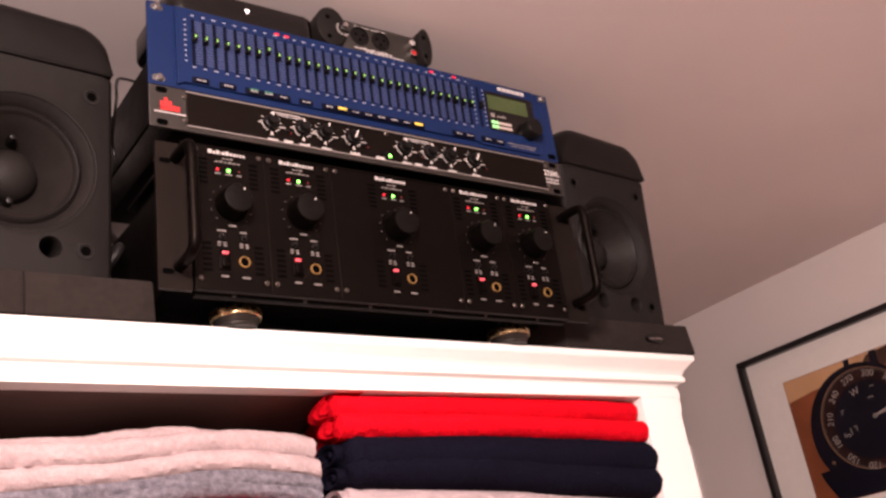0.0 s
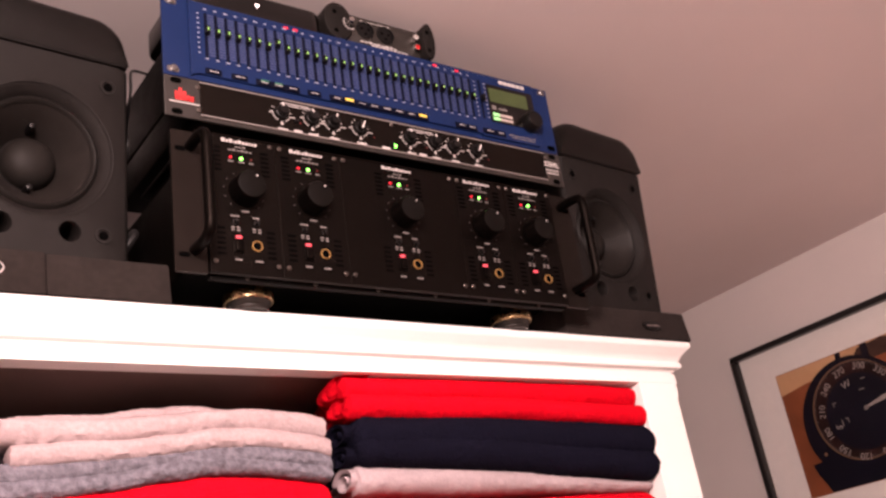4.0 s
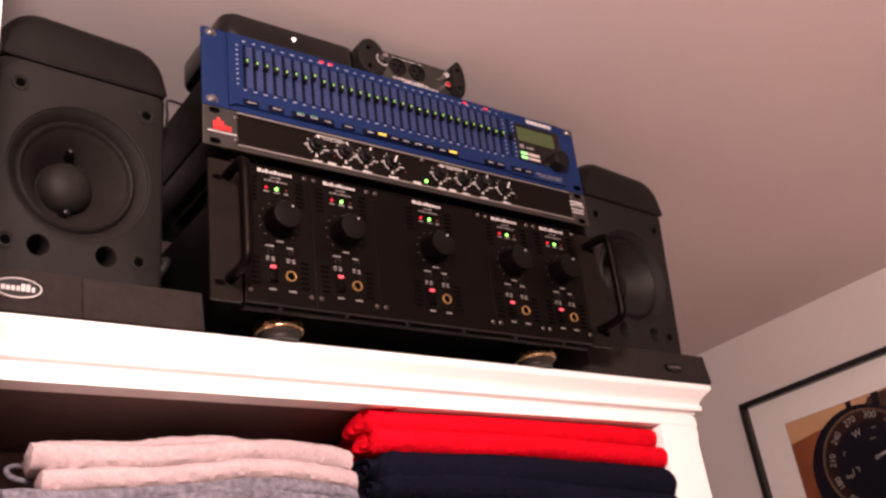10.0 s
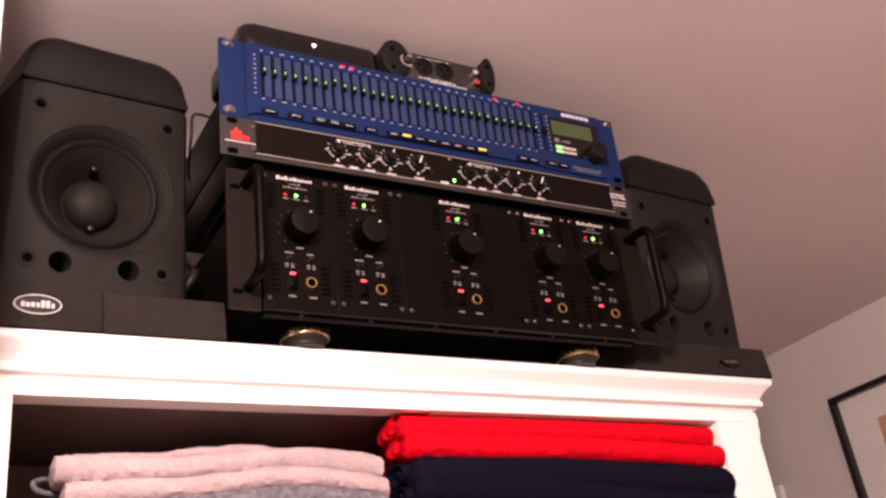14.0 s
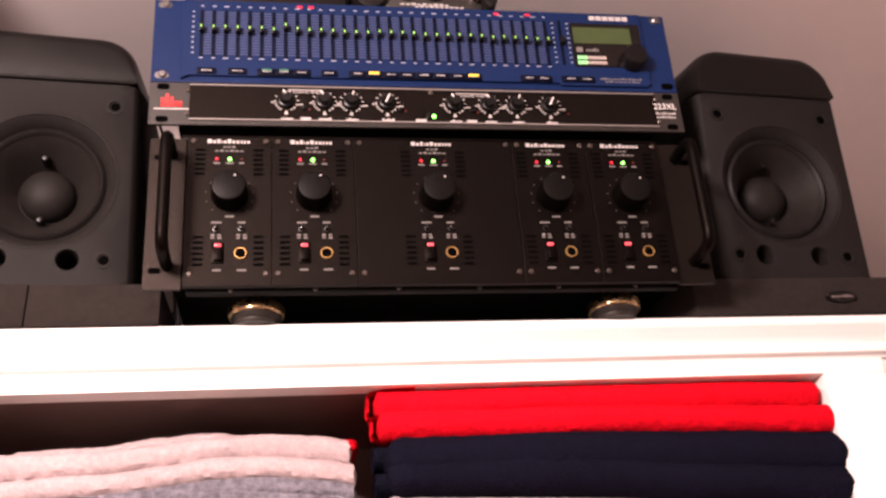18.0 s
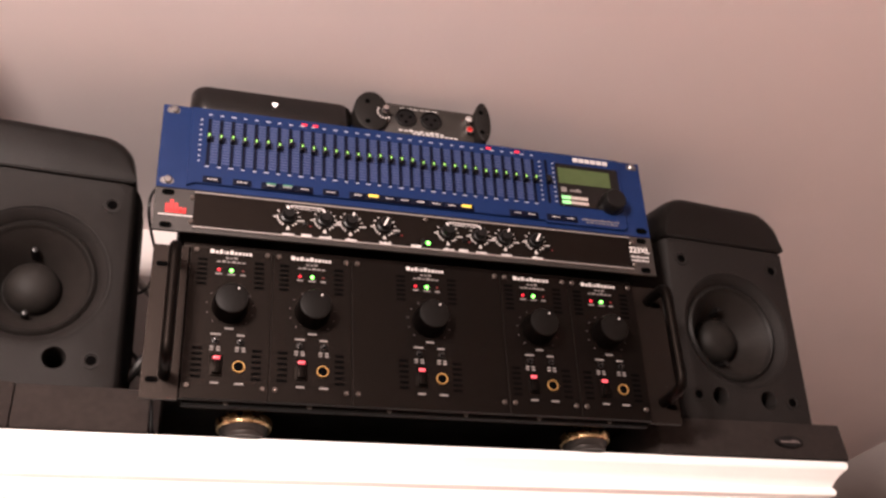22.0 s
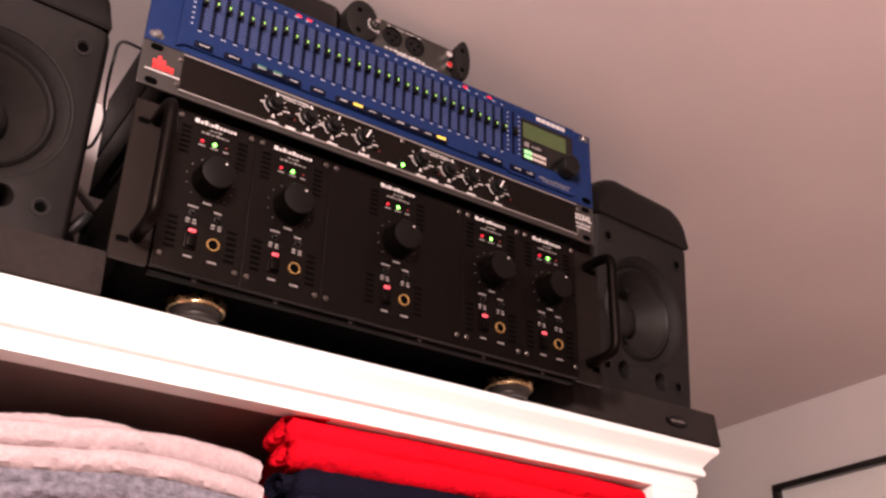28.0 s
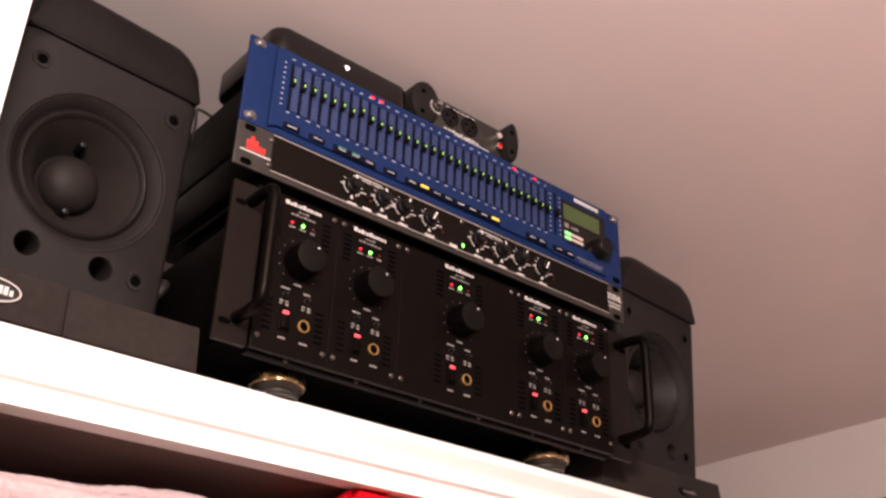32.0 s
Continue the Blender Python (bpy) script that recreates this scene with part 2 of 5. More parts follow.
M_GREYPRINT = mat("grey_print", (0.15, 0.132, 0.125), 0.7, vary=0.12, scale=400)
M_RED = mat("red_print", (0.50, 0.018, 0.018), 0.6)
M_STEEL = mat("bright_screw_steel", (0.24, 0.225, 0.22), 0.38, 1.0, vary=0.1, scale=300)
M_DARKSTEEL = mat("dark_screw_steel", (0.11, 0.092, 0.082), 0.36, 0.85, vary=0.1, scale=300)
M_SILVER = mat("silver_trim_line", (0.28, 0.25, 0.235), 0.45, 0.3)
M_GOLD = mat("gold_jack_rim", (0.95, 0.58, 0.21), 0.30, 0.8, vary=0.05, scale=300)
M_BRASS = mat("polished_brass", (0.62, 0.46, 0.25), 0.28, 1.0, vary=0.08, scale=150, bump=0.05, bump_scale=300)
M_SPK = mat("dark_grey_speaker_paint", (0.0104, 0.0086, 0.0079), 0.62, spec=0.15, vary=0.10, scale=70, stains=0.1, bump=0.25, bump_scale=900)
M_SPKCAP = mat("black_moulded_cap", (0.0030, 0.0023, 0.0019), 0.36, spec=0.24, vary=0.1, scale=50, stains=0.15, bump=0.12, bump_scale=700)
M_CONE = mat("grey_black_cone", (0.0130, 0.0107, 0.0096), 0.55, spec=0.12, vary=0.1, scale=60, bump=0.1, bump_scale=500)
M_RUBBER = mat("black_rubber", (0.0080, 0.0067, 0.0060), 0.50, spec=0.15, vary=0.1, scale=80)
M_DOME = mat("dust_cap", (0.0105, 0.0088, 0.0078), 0.58, spec=0.12, vary=0.1, scale=80)
M_FOAM = mat("charcoal_foam", (0.0235, 0.0185, 0.0168), 0.95, spec=0.1, vary=0.16, scale=160, stains=0.1, bump=0.6, bump_scale=1400)
M_LCD = mat("green_lcd", (0.040, 0.056, 0.020), 0.3, vary=0.12, scale=90, emit=(0.10, 0.16, 0.04), power=0.08)
M_GREENLED = mat("green_led", (0.1, 0.6, 0.1), 0.3, emit=(0.25, 1.0, 0.12), power=5.0)
M_GREENTIP = mat("green_slider_light", (0.2, 0.5, 0.1), 0.3, emit=(0.55, 1.0, 0.20), power=0.50)
M_REDLED = mat("red_led", (0.5, 0.02, 0.02), 0.3, emit=(1.0, 0.015, 0.06), power=0.8)
M_PINKLED = mat("pink_switch_light", (0.5, 0.05, 0.06), 0.3, emit=(1.0, 0.11, 0.14), power=1.0)
M_DIMRED = mat("dim_red_led", (0.12, 0.012, 0.012), 0.3)
M_YELLOW = mat("yellow_lit_button", (0.7, 0.5, 0.05), 0.4, emit=(1.0, 0.62, 0.08), power=0.40)
M_LOGOLIGHT = mat("glowing_logo", (0.9, 0.8, 0.8), 0.3, emit=(1.0, 0.85, 0.85), power=1.6)
M_METER = mat("meter_lit", (0.3, 0.8, 0.3), 0.3, emit=(0.4, 1.0, 0.4), power=0.45)
M_DIMGREEN = mat("dim_green_button", (0.02, 0.10, 0.05), 0.4, emit=(0.1, 0.5, 0.25), power=0.12)
M_METEROFF = mat("meter_unlit", (0.50, 0.42, 0.38), 0.4)
M_DIBODY = mat("dark_grey_di_body", (0.026, 0.022, 0.019), 0.5, 0.3, vary=0.1, scale=80, bump=0.15, bump_scale=600)
M_FRAME = mat("black_frame_wood", (0.012, 0.010, 0.010), 0.35, vary=0.1, scale=40)
M_MAT = mat("off_white_mat_board", (0.70, 0.66, 0.63), 0.9, vary=0.02, scale=60, bump=0.1, bump_scale=500)
M_ORANGE = mat("photo_orange_brown", (0.28, 0.084, 0.034), 0.4, vary=0.25, scale=9, stains=0.3)
M_TAN = mat("photo_tan", (0.52, 0.30, 0.16), 0.4, vary=0.1, scale=14)
M_COMPASS = mat("photo_navy", (0.0045, 0.0042, 0.0095), 0.35, vary=0.2, scale=14)
M_COMPASSRIM = mat("photo_brass_rim", (0.15, 0.085, 0.05), 0.4)
M_DIALWHITE = mat("photo_dial_print", (0.26, 0.225, 0.21), 0.5, vary=0.3, scale=120)
M_STRAP = mat("photo_dark_strap", (0.05, 0.025, 0.018), 0.4, vary=0.3, scale=40)
M_DIALBAND = mat("photo_dial_band", (0.022, 0.0075, 0.0065), 0.4, vary=0.5, scale=25, stains=0.5)
M_CABLE = mat("black_cable_sheath", (0.012, 0.011, 0.011), 0.45)
M_WIRE = mat("grey_cable_sheath", (0.30, 0.27, 0.25), 0.5)


def cloth(name, colour, amount=0.18, bump=0.7, tuft=260):
    m = mat(name, colour, 0.95, vary=amount, scale=tuft, stains=0.07, bump=bump, bump_scale=420, spec=0.05)
    return m


M_TOWELRED = cloth("red_terry", (0.60, 0.0030, 0.012), 0.16)
M_TOWELNAVY = cloth("navy_terry", (0.0046, 0.0044, 0.0110), 0.22)
M_TOWELPINK = cloth("pale_pink_terry", (0.385, 0.300, 0.305), 0.10, 0.35)
M_TOWELGREY = cloth("grey_terry", (0.145, 0.138, 0.162), 0.40, 0.6, 170)
M_TOWELPALE = cloth("pale_grey_terry", (0.39, 0.315, 0.33), 0.08, 0.35)

# ---------------------------------------------------------------- mesh helpers


def mesh_of(name, bm, material, smooth=True):
    bmesh.ops.recalc_face_normals(bm, faces=bm.faces)
    me = bpy.data.meshes.new(name)
    bm.to_mesh(me)
    bm.free()
    me.materials.append(material)
    if smooth:
        for poly in me.polygons:
            poly.use_smooth = True
        me.set_sharp_from_angle(angle=radians(35))
    return me


def part(name, bm, material, parent, label="", at=None, smooth=True):
    me = bm if isinstance(bm, bpy.types.Mesh) else mesh_of(name, bm, material, smooth)
    ob = new(name, me)
    ob.parent = parent
    if at is not None:
        ob.matrix_basis = at if isinstance(at, Matrix) else Matrix.Translation(at)
    if label:
        ob["label"] = label
    return ob


def thing(name, m, label, category, group="", kind=""):
    ob = new(name)
    ob.empty_display_size = 0.05
    ob.matrix_basis = m
    return tagged(ob, label, category, group, kind)


def solid(name, bm, material, label, category, kind="", group="", smooth=True):
    return tagged(new(name, mesh_of(name, bm, material, smooth)), label, category, group, kind)


def box(x0, x1, y0, y1, z0, z1, bevel=0.0, seg=2, bm=None):
    into = bm if bm is not None else bmesh.new()
    work = bmesh.new()
    bmesh.ops.create_cube(work, size=1.0)
    for v in work.verts:
        v.co = Vector(((x0 + x1) / 2 + v.co.x * (x1 - x0), (y0 + y1) / 2 + v.co.y * (y1 - y0), (z0 + z1) / 2 + v.co.z * (z1 - z0)))
    if bevel:
        bmesh.ops.bevel(work, geom=work.edges[:], offset=bevel, segments=seg, profile=0.5, affect="EDGES")
    merge(into, work)
    return into


def merge(into, work):
    made = {v: into.verts.new(v.co) for v in work.verts}
    for f in work.faces:
        into.faces.new([made[v] for v in f.verts])
    work.free()


def lathe(profile, seg=32, axis="y", at=(0, 0, 0), bm=None):
    """A turned body: profile of (radius, distance along the axis), from end to end."""
    into = bm if bm is not None else bmesh.new()
    at = Vector(at)

    def spot(r, d, k):
        a = 2 * math.pi * k / seg
        u, v = r * math.cos(a), r * math.sin(a)
        return at + Vector({"y": (u, d, v), "z": (u, v, d), "x": (d, u, v)}[axis])

    rings = []
    for r, d in profile:
        rings.append([into.verts.new(spot(0, d, 0))] if r < 1e-6 else [into.verts.new(spot(r, d, k)) for k in range(seg)])
    for a, b in zip(rings, rings[1:]):
        for k in range(seg):
            j = (k + 1) % seg
            if len(a) == 1 and len(b) == 1:
                continue
            if len(a) == 1:
                into.faces.new((a[0], b[k], b[j]))
            elif len(b) == 1:
                into.faces.new((a[k], b[0], a[j]))
            else:
                into.faces.new((a[k], b[k], b[j], a[j]))
    return into


def prism(outline, lo, hi, axis="y", bm=None, bevel=0.0):
    """A flat outline of (u, v) pulled along an axis. y: (x, z); x: (y, z); z: (x, y)."""
    into = bm if bm is not None else bmesh.new()
    work = bmesh.new()

    def spot(u, v, d):
        return {"y": (u, d, v), "x": (d, u, v), "z": (u, v, d)}[axis]

    a = [work.verts.new(spot(u, v, lo)) for u, v in outline]
    b = [work.verts.new(spot(u, v, hi)) for u, v in outline]
    n = len(a)
    work.faces.new(a[::-1])
    work.faces.new(b)
    for k in range(n):
        work.faces.new((a[k], a[(k + 1) % n], b[(k + 1) % n], b[k]))
    if bevel:
        bmesh.ops.recalc_face_normals(work, faces=work.faces)
        rim = [e for e in work.edges if len({f for f in e.link_faces if len(f.verts) > 4 or f in e.link_faces}) == 2
               and any(len(f.verts) == n for f in e.link_faces)]
        bmesh.ops.bevel(work, geom=rim, offset=bevel, segments=2, profile=0.5, affect="EDGES")
    merge(into, work)
    return into


def rounded(w, h, r, seg=6, cx=0.0, cz=0.0):
    """The outline of a rectangle with round corners."""
    pts = []
    for qx, qz, a0 in ((1, 1, 0), (-1, 1, 90), (-1, -1, 180), (1, -1, 270)):
        for k in range(seg + 1):
            a = radians(a0 + 90 * k / seg)
            pts.append((cx + qx * (w / 2 - r) + r * math.cos(a), cz + qz * (h / 2 - r) + r * math.sin(a)))
    return pts


def ellipse(rx, rz, seg=32, cx=0.0, cz=0.0):
    return [(cx + rx * math.cos(2 * math.pi * k / seg), cz + rz * math.sin(2 * math.pi * k / seg)) for k in range(seg)]


def marks(runs, y0=-0.0003, y1=0.0002, bm=None):
    """Small flat bars: runs of (x, z, width, height), centred, lying proud on a panel that faces -y."""
    into = bm if bm is not None else bmesh.new()
    for x, z, w, h in runs:
        prism([(x - w / 2, z - h / 2), (x + w / 2, z - h / 2), (x + w / 2, z + h / 2), (x - w / 2, z + h / 2)], y0, y1, bm=into)
    return into


def lettering(x0, x1, z, h, count, seed=1, fill=1.0):
    """A row of plain bars in the size of a line of print."""
    rng = random.Random(seed)
    pitch = (x1 - x0) / count
    out = []
    for k in range(count):
        tall = h * rng.choice((0.62, 0.66, 0.70, 1.0))
        out.append((x0 + pitch * (k + 0.5), z - h / 2 + tall / 2, pitch * rng.uniform(0.62, 0.86) * fill, tall))
    return out


def tube(name, pts, radius, material, parent=None, sides=10, steps=8):
    """A round cable or bar along a smooth line through points."""
    pts = [Vector(p) for p in pts]
    line = []
    for k in range(len(pts) - 1):
        p0, p1, p2, p3 = pts[max(k - 1, 0)], pts[k], pts[k + 1], pts[min(k + 2, len(pts) - 1)]
        for s in range(steps):
            t = s / steps
            line.append(0.5 * ((2 * p1) + (p2 - p0) * t + (2 * p0 - 5 * p1 + 4 * p2 - p3) * t * t + (3 * p1 - p0 - 3 * p2 + p3) * t ** 3))
    line.append(pts[-1])
    bm = bmesh.new()
    rings, up = [], Vector((0.3, 0.2, 0.93))
    for k, p in enumerate(line):
        d = (line[min(k + 1, len(line) - 1)] - line[max(k - 1, 0)]).normalized()
        u = d.cross(up).normalized()
        up = u.cross(d).normalized()
        rings.append([bm.verts.new(p + radius * (u * math.cos(2 * math.pi * j / sides) + up * math.sin(2 * math.pi * j / sides))) for j in range(sides)])
    for a, b in zip(rings, rings[1:]):
        for j in range(sides):
            bm.faces.new((a[j], a[(j + 1) % sides], b[(j + 1) % sides], b[j]))
    bm.faces.new(rings[0][::-1])
    bm.faces.new(rings[-1])
    if parent is None:
        return bm
    return part(name, bm, material, parent)


def panel_words(parent, name, text, size, x, z, y, material, wide=1.0):
    """Readable print on a panel that faces -y."""
    cu = bpy.data.curves.new("words", "FONT")
    cu.body, cu.size, cu.align_x, cu.align_y, cu.extrude = text, size, "CENTER", "CENTER", 0.0002
    tmp = bpy.data.objects.new("words", cu)
    scene.collection.objects.link(tmp)
    me = bpy.data.meshes.new_from_object(tmp.evaluated_get(bpy.context.evaluated_depsgraph_get()))
    bpy.data.objects.remove(tmp)
    me.transform(Matrix.Translation((x, y, z)) @ pose(0, 0, 0, 90, 0, 0) @ Matrix.Diagonal((wide, 1, 1, 1)))
    me.materials.append(material)
    return part(name, me, material, parent)


def prints(parent, name, runs, material, y0, y1):
    """Each printed mark as a part of its own."""
    for run in runs:
        part(name, marks([run], y0, y1), material, parent, smooth=False)

# ---------------------------------------------------------------- the room
CEIL = 2.459
RIGHT = 1.30
LEAN = Matrix.Translation((0, 0.05, 2.0935)) @ pose(0, 0, 0, 2.0, 0, 0) @ Matrix.Translation((0, -0.05, -2.0935))
solid("floor", box(-2.6, 1.45, -3.4, 2.4, -0.1, 0.0), M_FLOOR, "dark wooden floor of the room", "floor", "structure", smooth=False)
solid("ceiling", box(-2.6, 1.45, -3.4, 2.4, CEIL, CEIL + 0.1), M_CEIL, "matt off-white painted ceiling", "ceiling", "structure", smooth=False)
solid("wall_east", box(RIGHT, RIGHT + 0.12, -3.3, 2.3, 0, CEIL), M_WALL, "unseen painted wall, darkened to hold down bounced light with a framed picture", "wall", "structure", smooth=False)
solid("wall_north", box(-2.5, RIGHT, 2.2, 2.3, 0, CEIL), M_WALL, "off-white painted far wall", "wall", "structure", smooth=False)
# west and south walls stay out of view; their dark colour limits the bounce
solid("wall_west", box(-2.6, -2.5, -3.3, 2.3, 0, CEIL), M_DIMWALL, "unseen painted wall, darkened to hold down bounced light", "wall", "structure", smooth=False)
solid("wall_south", box(-2.5, RIGHT, -2.35, -2.25, 0, CEIL), M_DIMWALL, "unseen painted wall, darkened to hold down bounced light", "wall", "structure", smooth=False)
solid("wall_partition", box(-2.5, 0.46, 0.325, 0.42, 0, CEIL), M_WALL, "off-white partition wall behind the bookcase", "wall", "structure", smooth=False)

casing = thing("door_1", pose(-0.4395, -0.122, 0), "white gloss painted door casing beside the bookcase", "door casing", kind="structure")
part("jamb", box(-0.115, 0.0, 0.0, 0.44, 0, CEIL - 0.002, 0.004), M_WHITE, casing)
part("architrave", box(-0.112, -0.012, -0.012, 0.0, 0, CEIL - 0.002, 0.004), M_WHITE, casing)

# ---------------------------------------------------------------- the bookcase
TOP = 2.094
case = thing("bookcase", pose(0, 0, 0), "white painted bookcase with crown moulding and folded towels inside", "bookcase")
FX0, FX1, FY = -0.462, 0.4135, 0.057


def crown_moulding(profile, front, side):
    """A moulding along the front with returns on both sides, its bead flatter along the front; profile of (reach, height)."""
    bm = bmesh.new()
    lines = []
    for d, z in profile:
        w = min(1.0, max(0.0, (z - 2.069) / 0.011))
        f, s = (d if d < 0.18 else d * w + (0.18 + (d - 0.18) * 0.62) * (1 - w)) * front, d * side
        lines.append([bm.verts.new(p) for p in ((FX0 - s, 0.28, z), (FX0 - s, FY - f, z), (FX1 + s, FY - f, z), (FX1 + s, 0.28, z))])
    for a, b in zip(lines, lines[1:]):
        for k in range(3):
            bm.faces.new((a[k], a[k + 1], b[k + 1], b[k]))
    return bm


crown = [(-0.3, 2.094), (0.92, 2.094), (1.0, 2.092), (1.0, 2.0885), (0.97, 2.0865)]
crown += [(0.97 - 0.50 * k / 8 - 0.07 * math.sin(math.pi * k / 8), 2.0865 - 0.0155 * k / 8) for k in range(1, 9)]
crown += [(0.47, 2.0702), (0.54, 2.0690), (0.58, 2.066), (0.54, 2.0632), (0.42, 2.0618), (0.27, 2.0608), (0.20, 2.0595), (0.18, 2.0583), (-0.3, 2.0583)]
part("crown_moulding", crown_moulding(crown, 0.0205, 0.028), M_WHITE, case)
frieze = [(-0.1, 2.0583), (0.30, 2.0580), (0.36, 2.052), (0.36, 2.046), (0.26, 2.044), (0.30, 2.038), (0.26, 2.030), (0.10, 2.022), (0.06, 2.019), (-0.1, 2.019)]
for x0, sgn in ((FX1, 1), (FX0, -1)):
    part("side_moulding", prism([(x0 + sgn * d * 0.030, z) for d, z in frieze], FY + 0.001, 0.28), M_WHITE, case)
part("top_board", box(FX0 + 0.004, FX1 - 0.004, FY + 0.002, 0.28, 2.052, 2.0925), M_WHITE, case, smooth=False)
# thin sheet that makes the white top board dark brown from below
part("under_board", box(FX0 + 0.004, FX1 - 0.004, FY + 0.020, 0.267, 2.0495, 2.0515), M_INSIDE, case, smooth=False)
part("face_rail", box(FX0, FX1, FY - 0.0035, FY + 0.019, 2.0443, 2.0582, 0.0003), M_WHITE, case, smooth=False)
part("face_stile", box(0.353, FX1, FY - 0.0034, FY + 0.019, 0.0, 2.0442, 0.0003), M_WHITE, case, smooth=False)
part("face_stile", box(FX0, -0.397, FY - 0.0034, FY + 0.019, 0.0, 2.0442, 0.0003), M_WHITE, case, smooth=False)
part("side_panel", box(0.354, FX1 - 0.001, FY + 0.020, 0.28, 0.0, 2.049), M_WHITE, case, smooth=False)
part("side_panel", box(FX0 + 0.001, -0.398, FY + 0.020, 0.28, 0.0, 2.049), M_WHITE, case, smooth=False)
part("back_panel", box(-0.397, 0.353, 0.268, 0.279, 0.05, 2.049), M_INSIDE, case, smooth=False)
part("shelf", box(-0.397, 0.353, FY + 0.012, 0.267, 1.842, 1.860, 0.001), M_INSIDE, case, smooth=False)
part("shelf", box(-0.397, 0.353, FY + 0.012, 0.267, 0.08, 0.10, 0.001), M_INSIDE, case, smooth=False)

# ---------------------------------------------------------------- towels


def along(line, u):
    """The height at u on a line of (u, value) points, smoothed between them."""
    if not line:
        return 0.0
    for (a, va), (b, vb) in zip(line, line[1:]):
        if u <= b:
            t = max(0.0, (u - a) / (b - a))
            return va + (vb - va) * t * t * (3 - 2 * t)
    return line[-1][1]


def fold(x0, x1, y0, y1, z0, z1, seed, wave=0.004, sag=0.0, nx=120, droop=0.0, square=0.55, lift=(), thin=()):
    """One soft fold of cloth: a slab with a round front edge, wavy along its length."""
    bm = bmesh.new()
    h = z1 - z0
    prof = []
    m = 8
    for k in range(m + 1):
        a = radians(90 + 180 * k / m)
        prof.append((y0 + h * 0.5 + h * 0.5 * math.cos(a), math.sin(a) * 0.5))
    prof = [(y1, 0.5), ((y0 + y1) / 2, 0.5), (y0 + h, 0.5)] + prof + [(y0 + h, -0.5), ((y0 + y1) / 2, -0.5), (y1, -0.5)]
    rows = []
    off = seed * 7.3
    for i in range(nx + 1):
        u = i / nx
        x = x0 + (x1 - x0) * u
        end = min(u, 1 - u) * (x1 - x0)
        e = min(1.0, end / (h * square))
        shrink = max(0.22, math.sqrt(max(0.0, 1 - (1 - e) ** 2)))
        mid = (z0 + z1) / 2 + wave * (noise.noise((x * 7, off, 0.3)) + 0.35 * noise.noise((x * 23, off, 2.1))) + sag * math.sin(u * math.pi) - droop * max(0.0, 1 - u / 0.6) ** 1.5 + along(lift, u)
        shrink *= 1.0 - along(thin, u)
        row = []
        for j, (y, s) in enumerate(prof):
            fuzz = 0.0011 * noise.noise((x * 170, y * 170, s * 9 + off)) + 0.0007 * noise.noise((x * 420, y * 420, s * 30 + off))
            dent = 0.0030 * noise.noise((x * 11, s * 1.2, off + 5))
            yy = y + (dent + fuzz + 0.012 * (1 - shrink) if y < y0 + h else 0)
            back = max(0.0, 1 - 2 * u) * max(0.0, y - y0 - 0.02) * 0.32
            row.append(bm.verts.new((x + back + 0.002 * noise.noise((y * 50, s * 4, off)), yy, mid + s * h * shrink + fuzz)))
        rows.append(row)
    for a, b in zip(rows, rows[1:]):
        for j in range(len(prof) - 1):
            bm.faces.new((a[j], a[j + 1], b[j + 1], b[j]))
        bm.faces.new((a[-1], a[0], b[0], b[-1]))
    bm.faces.new(rows[0][::-1])
    bm.faces.new(rows[-1])
    return bm


def curl(x, y, z, r, seed, turns=1.6, deep=0.0):
    """The rolled-in edge of a towel, seen at its end."""
    bm = bmesh.new()
    rows = []
    n = 34
    for k in range(n + 1):
        a = 2 * math.pi * turns * k / n
        rr = r * (1 - 0.72 * k / n)
        for t, dx in ((0, -0.004), (1, 0.02)):
            w = 0.0011 * noise.noise((k * 0.4, seed, t))
            rows.append([bm.verts.new((x + dx + (0.002 if q else 0) + w, y + (rr - q * 0.0035) * math.cos(a) * (deep / r if deep else 1.0), z + (rr - q * 0.0035) * math.sin(a))) for q in (0, 1)])
    for k in range(n):
        a0, a1, b0, b1 = rows[2 * k], rows[2 * k + 1], rows[2 * k + 2], rows[2 * k + 3]
        bm.faces.new((a0[0], b0[0], b1[0], a1[0]))
        bm.faces.new((a0[1], a1[1], b1[1], b0[1]))
        bm.faces.new((a0[0], a0[1], b0[1], b0[0]))
    return bm


def gather(x, y, z, deep, tall, layers, seed, m=40, n=28):
    """The rolled end of a folded towel, facing sideways: a half round with its layers as curved ridges."""
    bm = bmesh.new()
    rows = []
    for i in range(m + 1):
        r = i / m
        row = []
        for k in range(n + 1):
            a = math.pi * (k / n - 0.5)
            skew = 0.10 * noise.noise((r * 2.5, a * 1.3, seed * 3.7))
            ridge = 0.0020 * abs(math.sin(math.pi * layers * (r + skew + 0.10 * math.sin(a)))) * min(1.0, 5 * r)
            row.append(bm.verts.new((x + 0.016 * r ** 5 - ridge + 0.0006 * noise.noise((r * 30, a * 12, seed)), y + deep * r * math.cos(a), z + tall * math.sin(a) * (0.35 + 0.65 * r))))
        rows.append(row)
    rows.append([bm.verts.new((x + 0.040, v.co.y - 0.004, v.co.z)) for v in rows[-1]])
    for a, b in zip(rows, rows[1:]):
        for k in range(n):
            bm.faces.new((a[k], a[k + 1], b[k + 1], b[k]))
    return bm


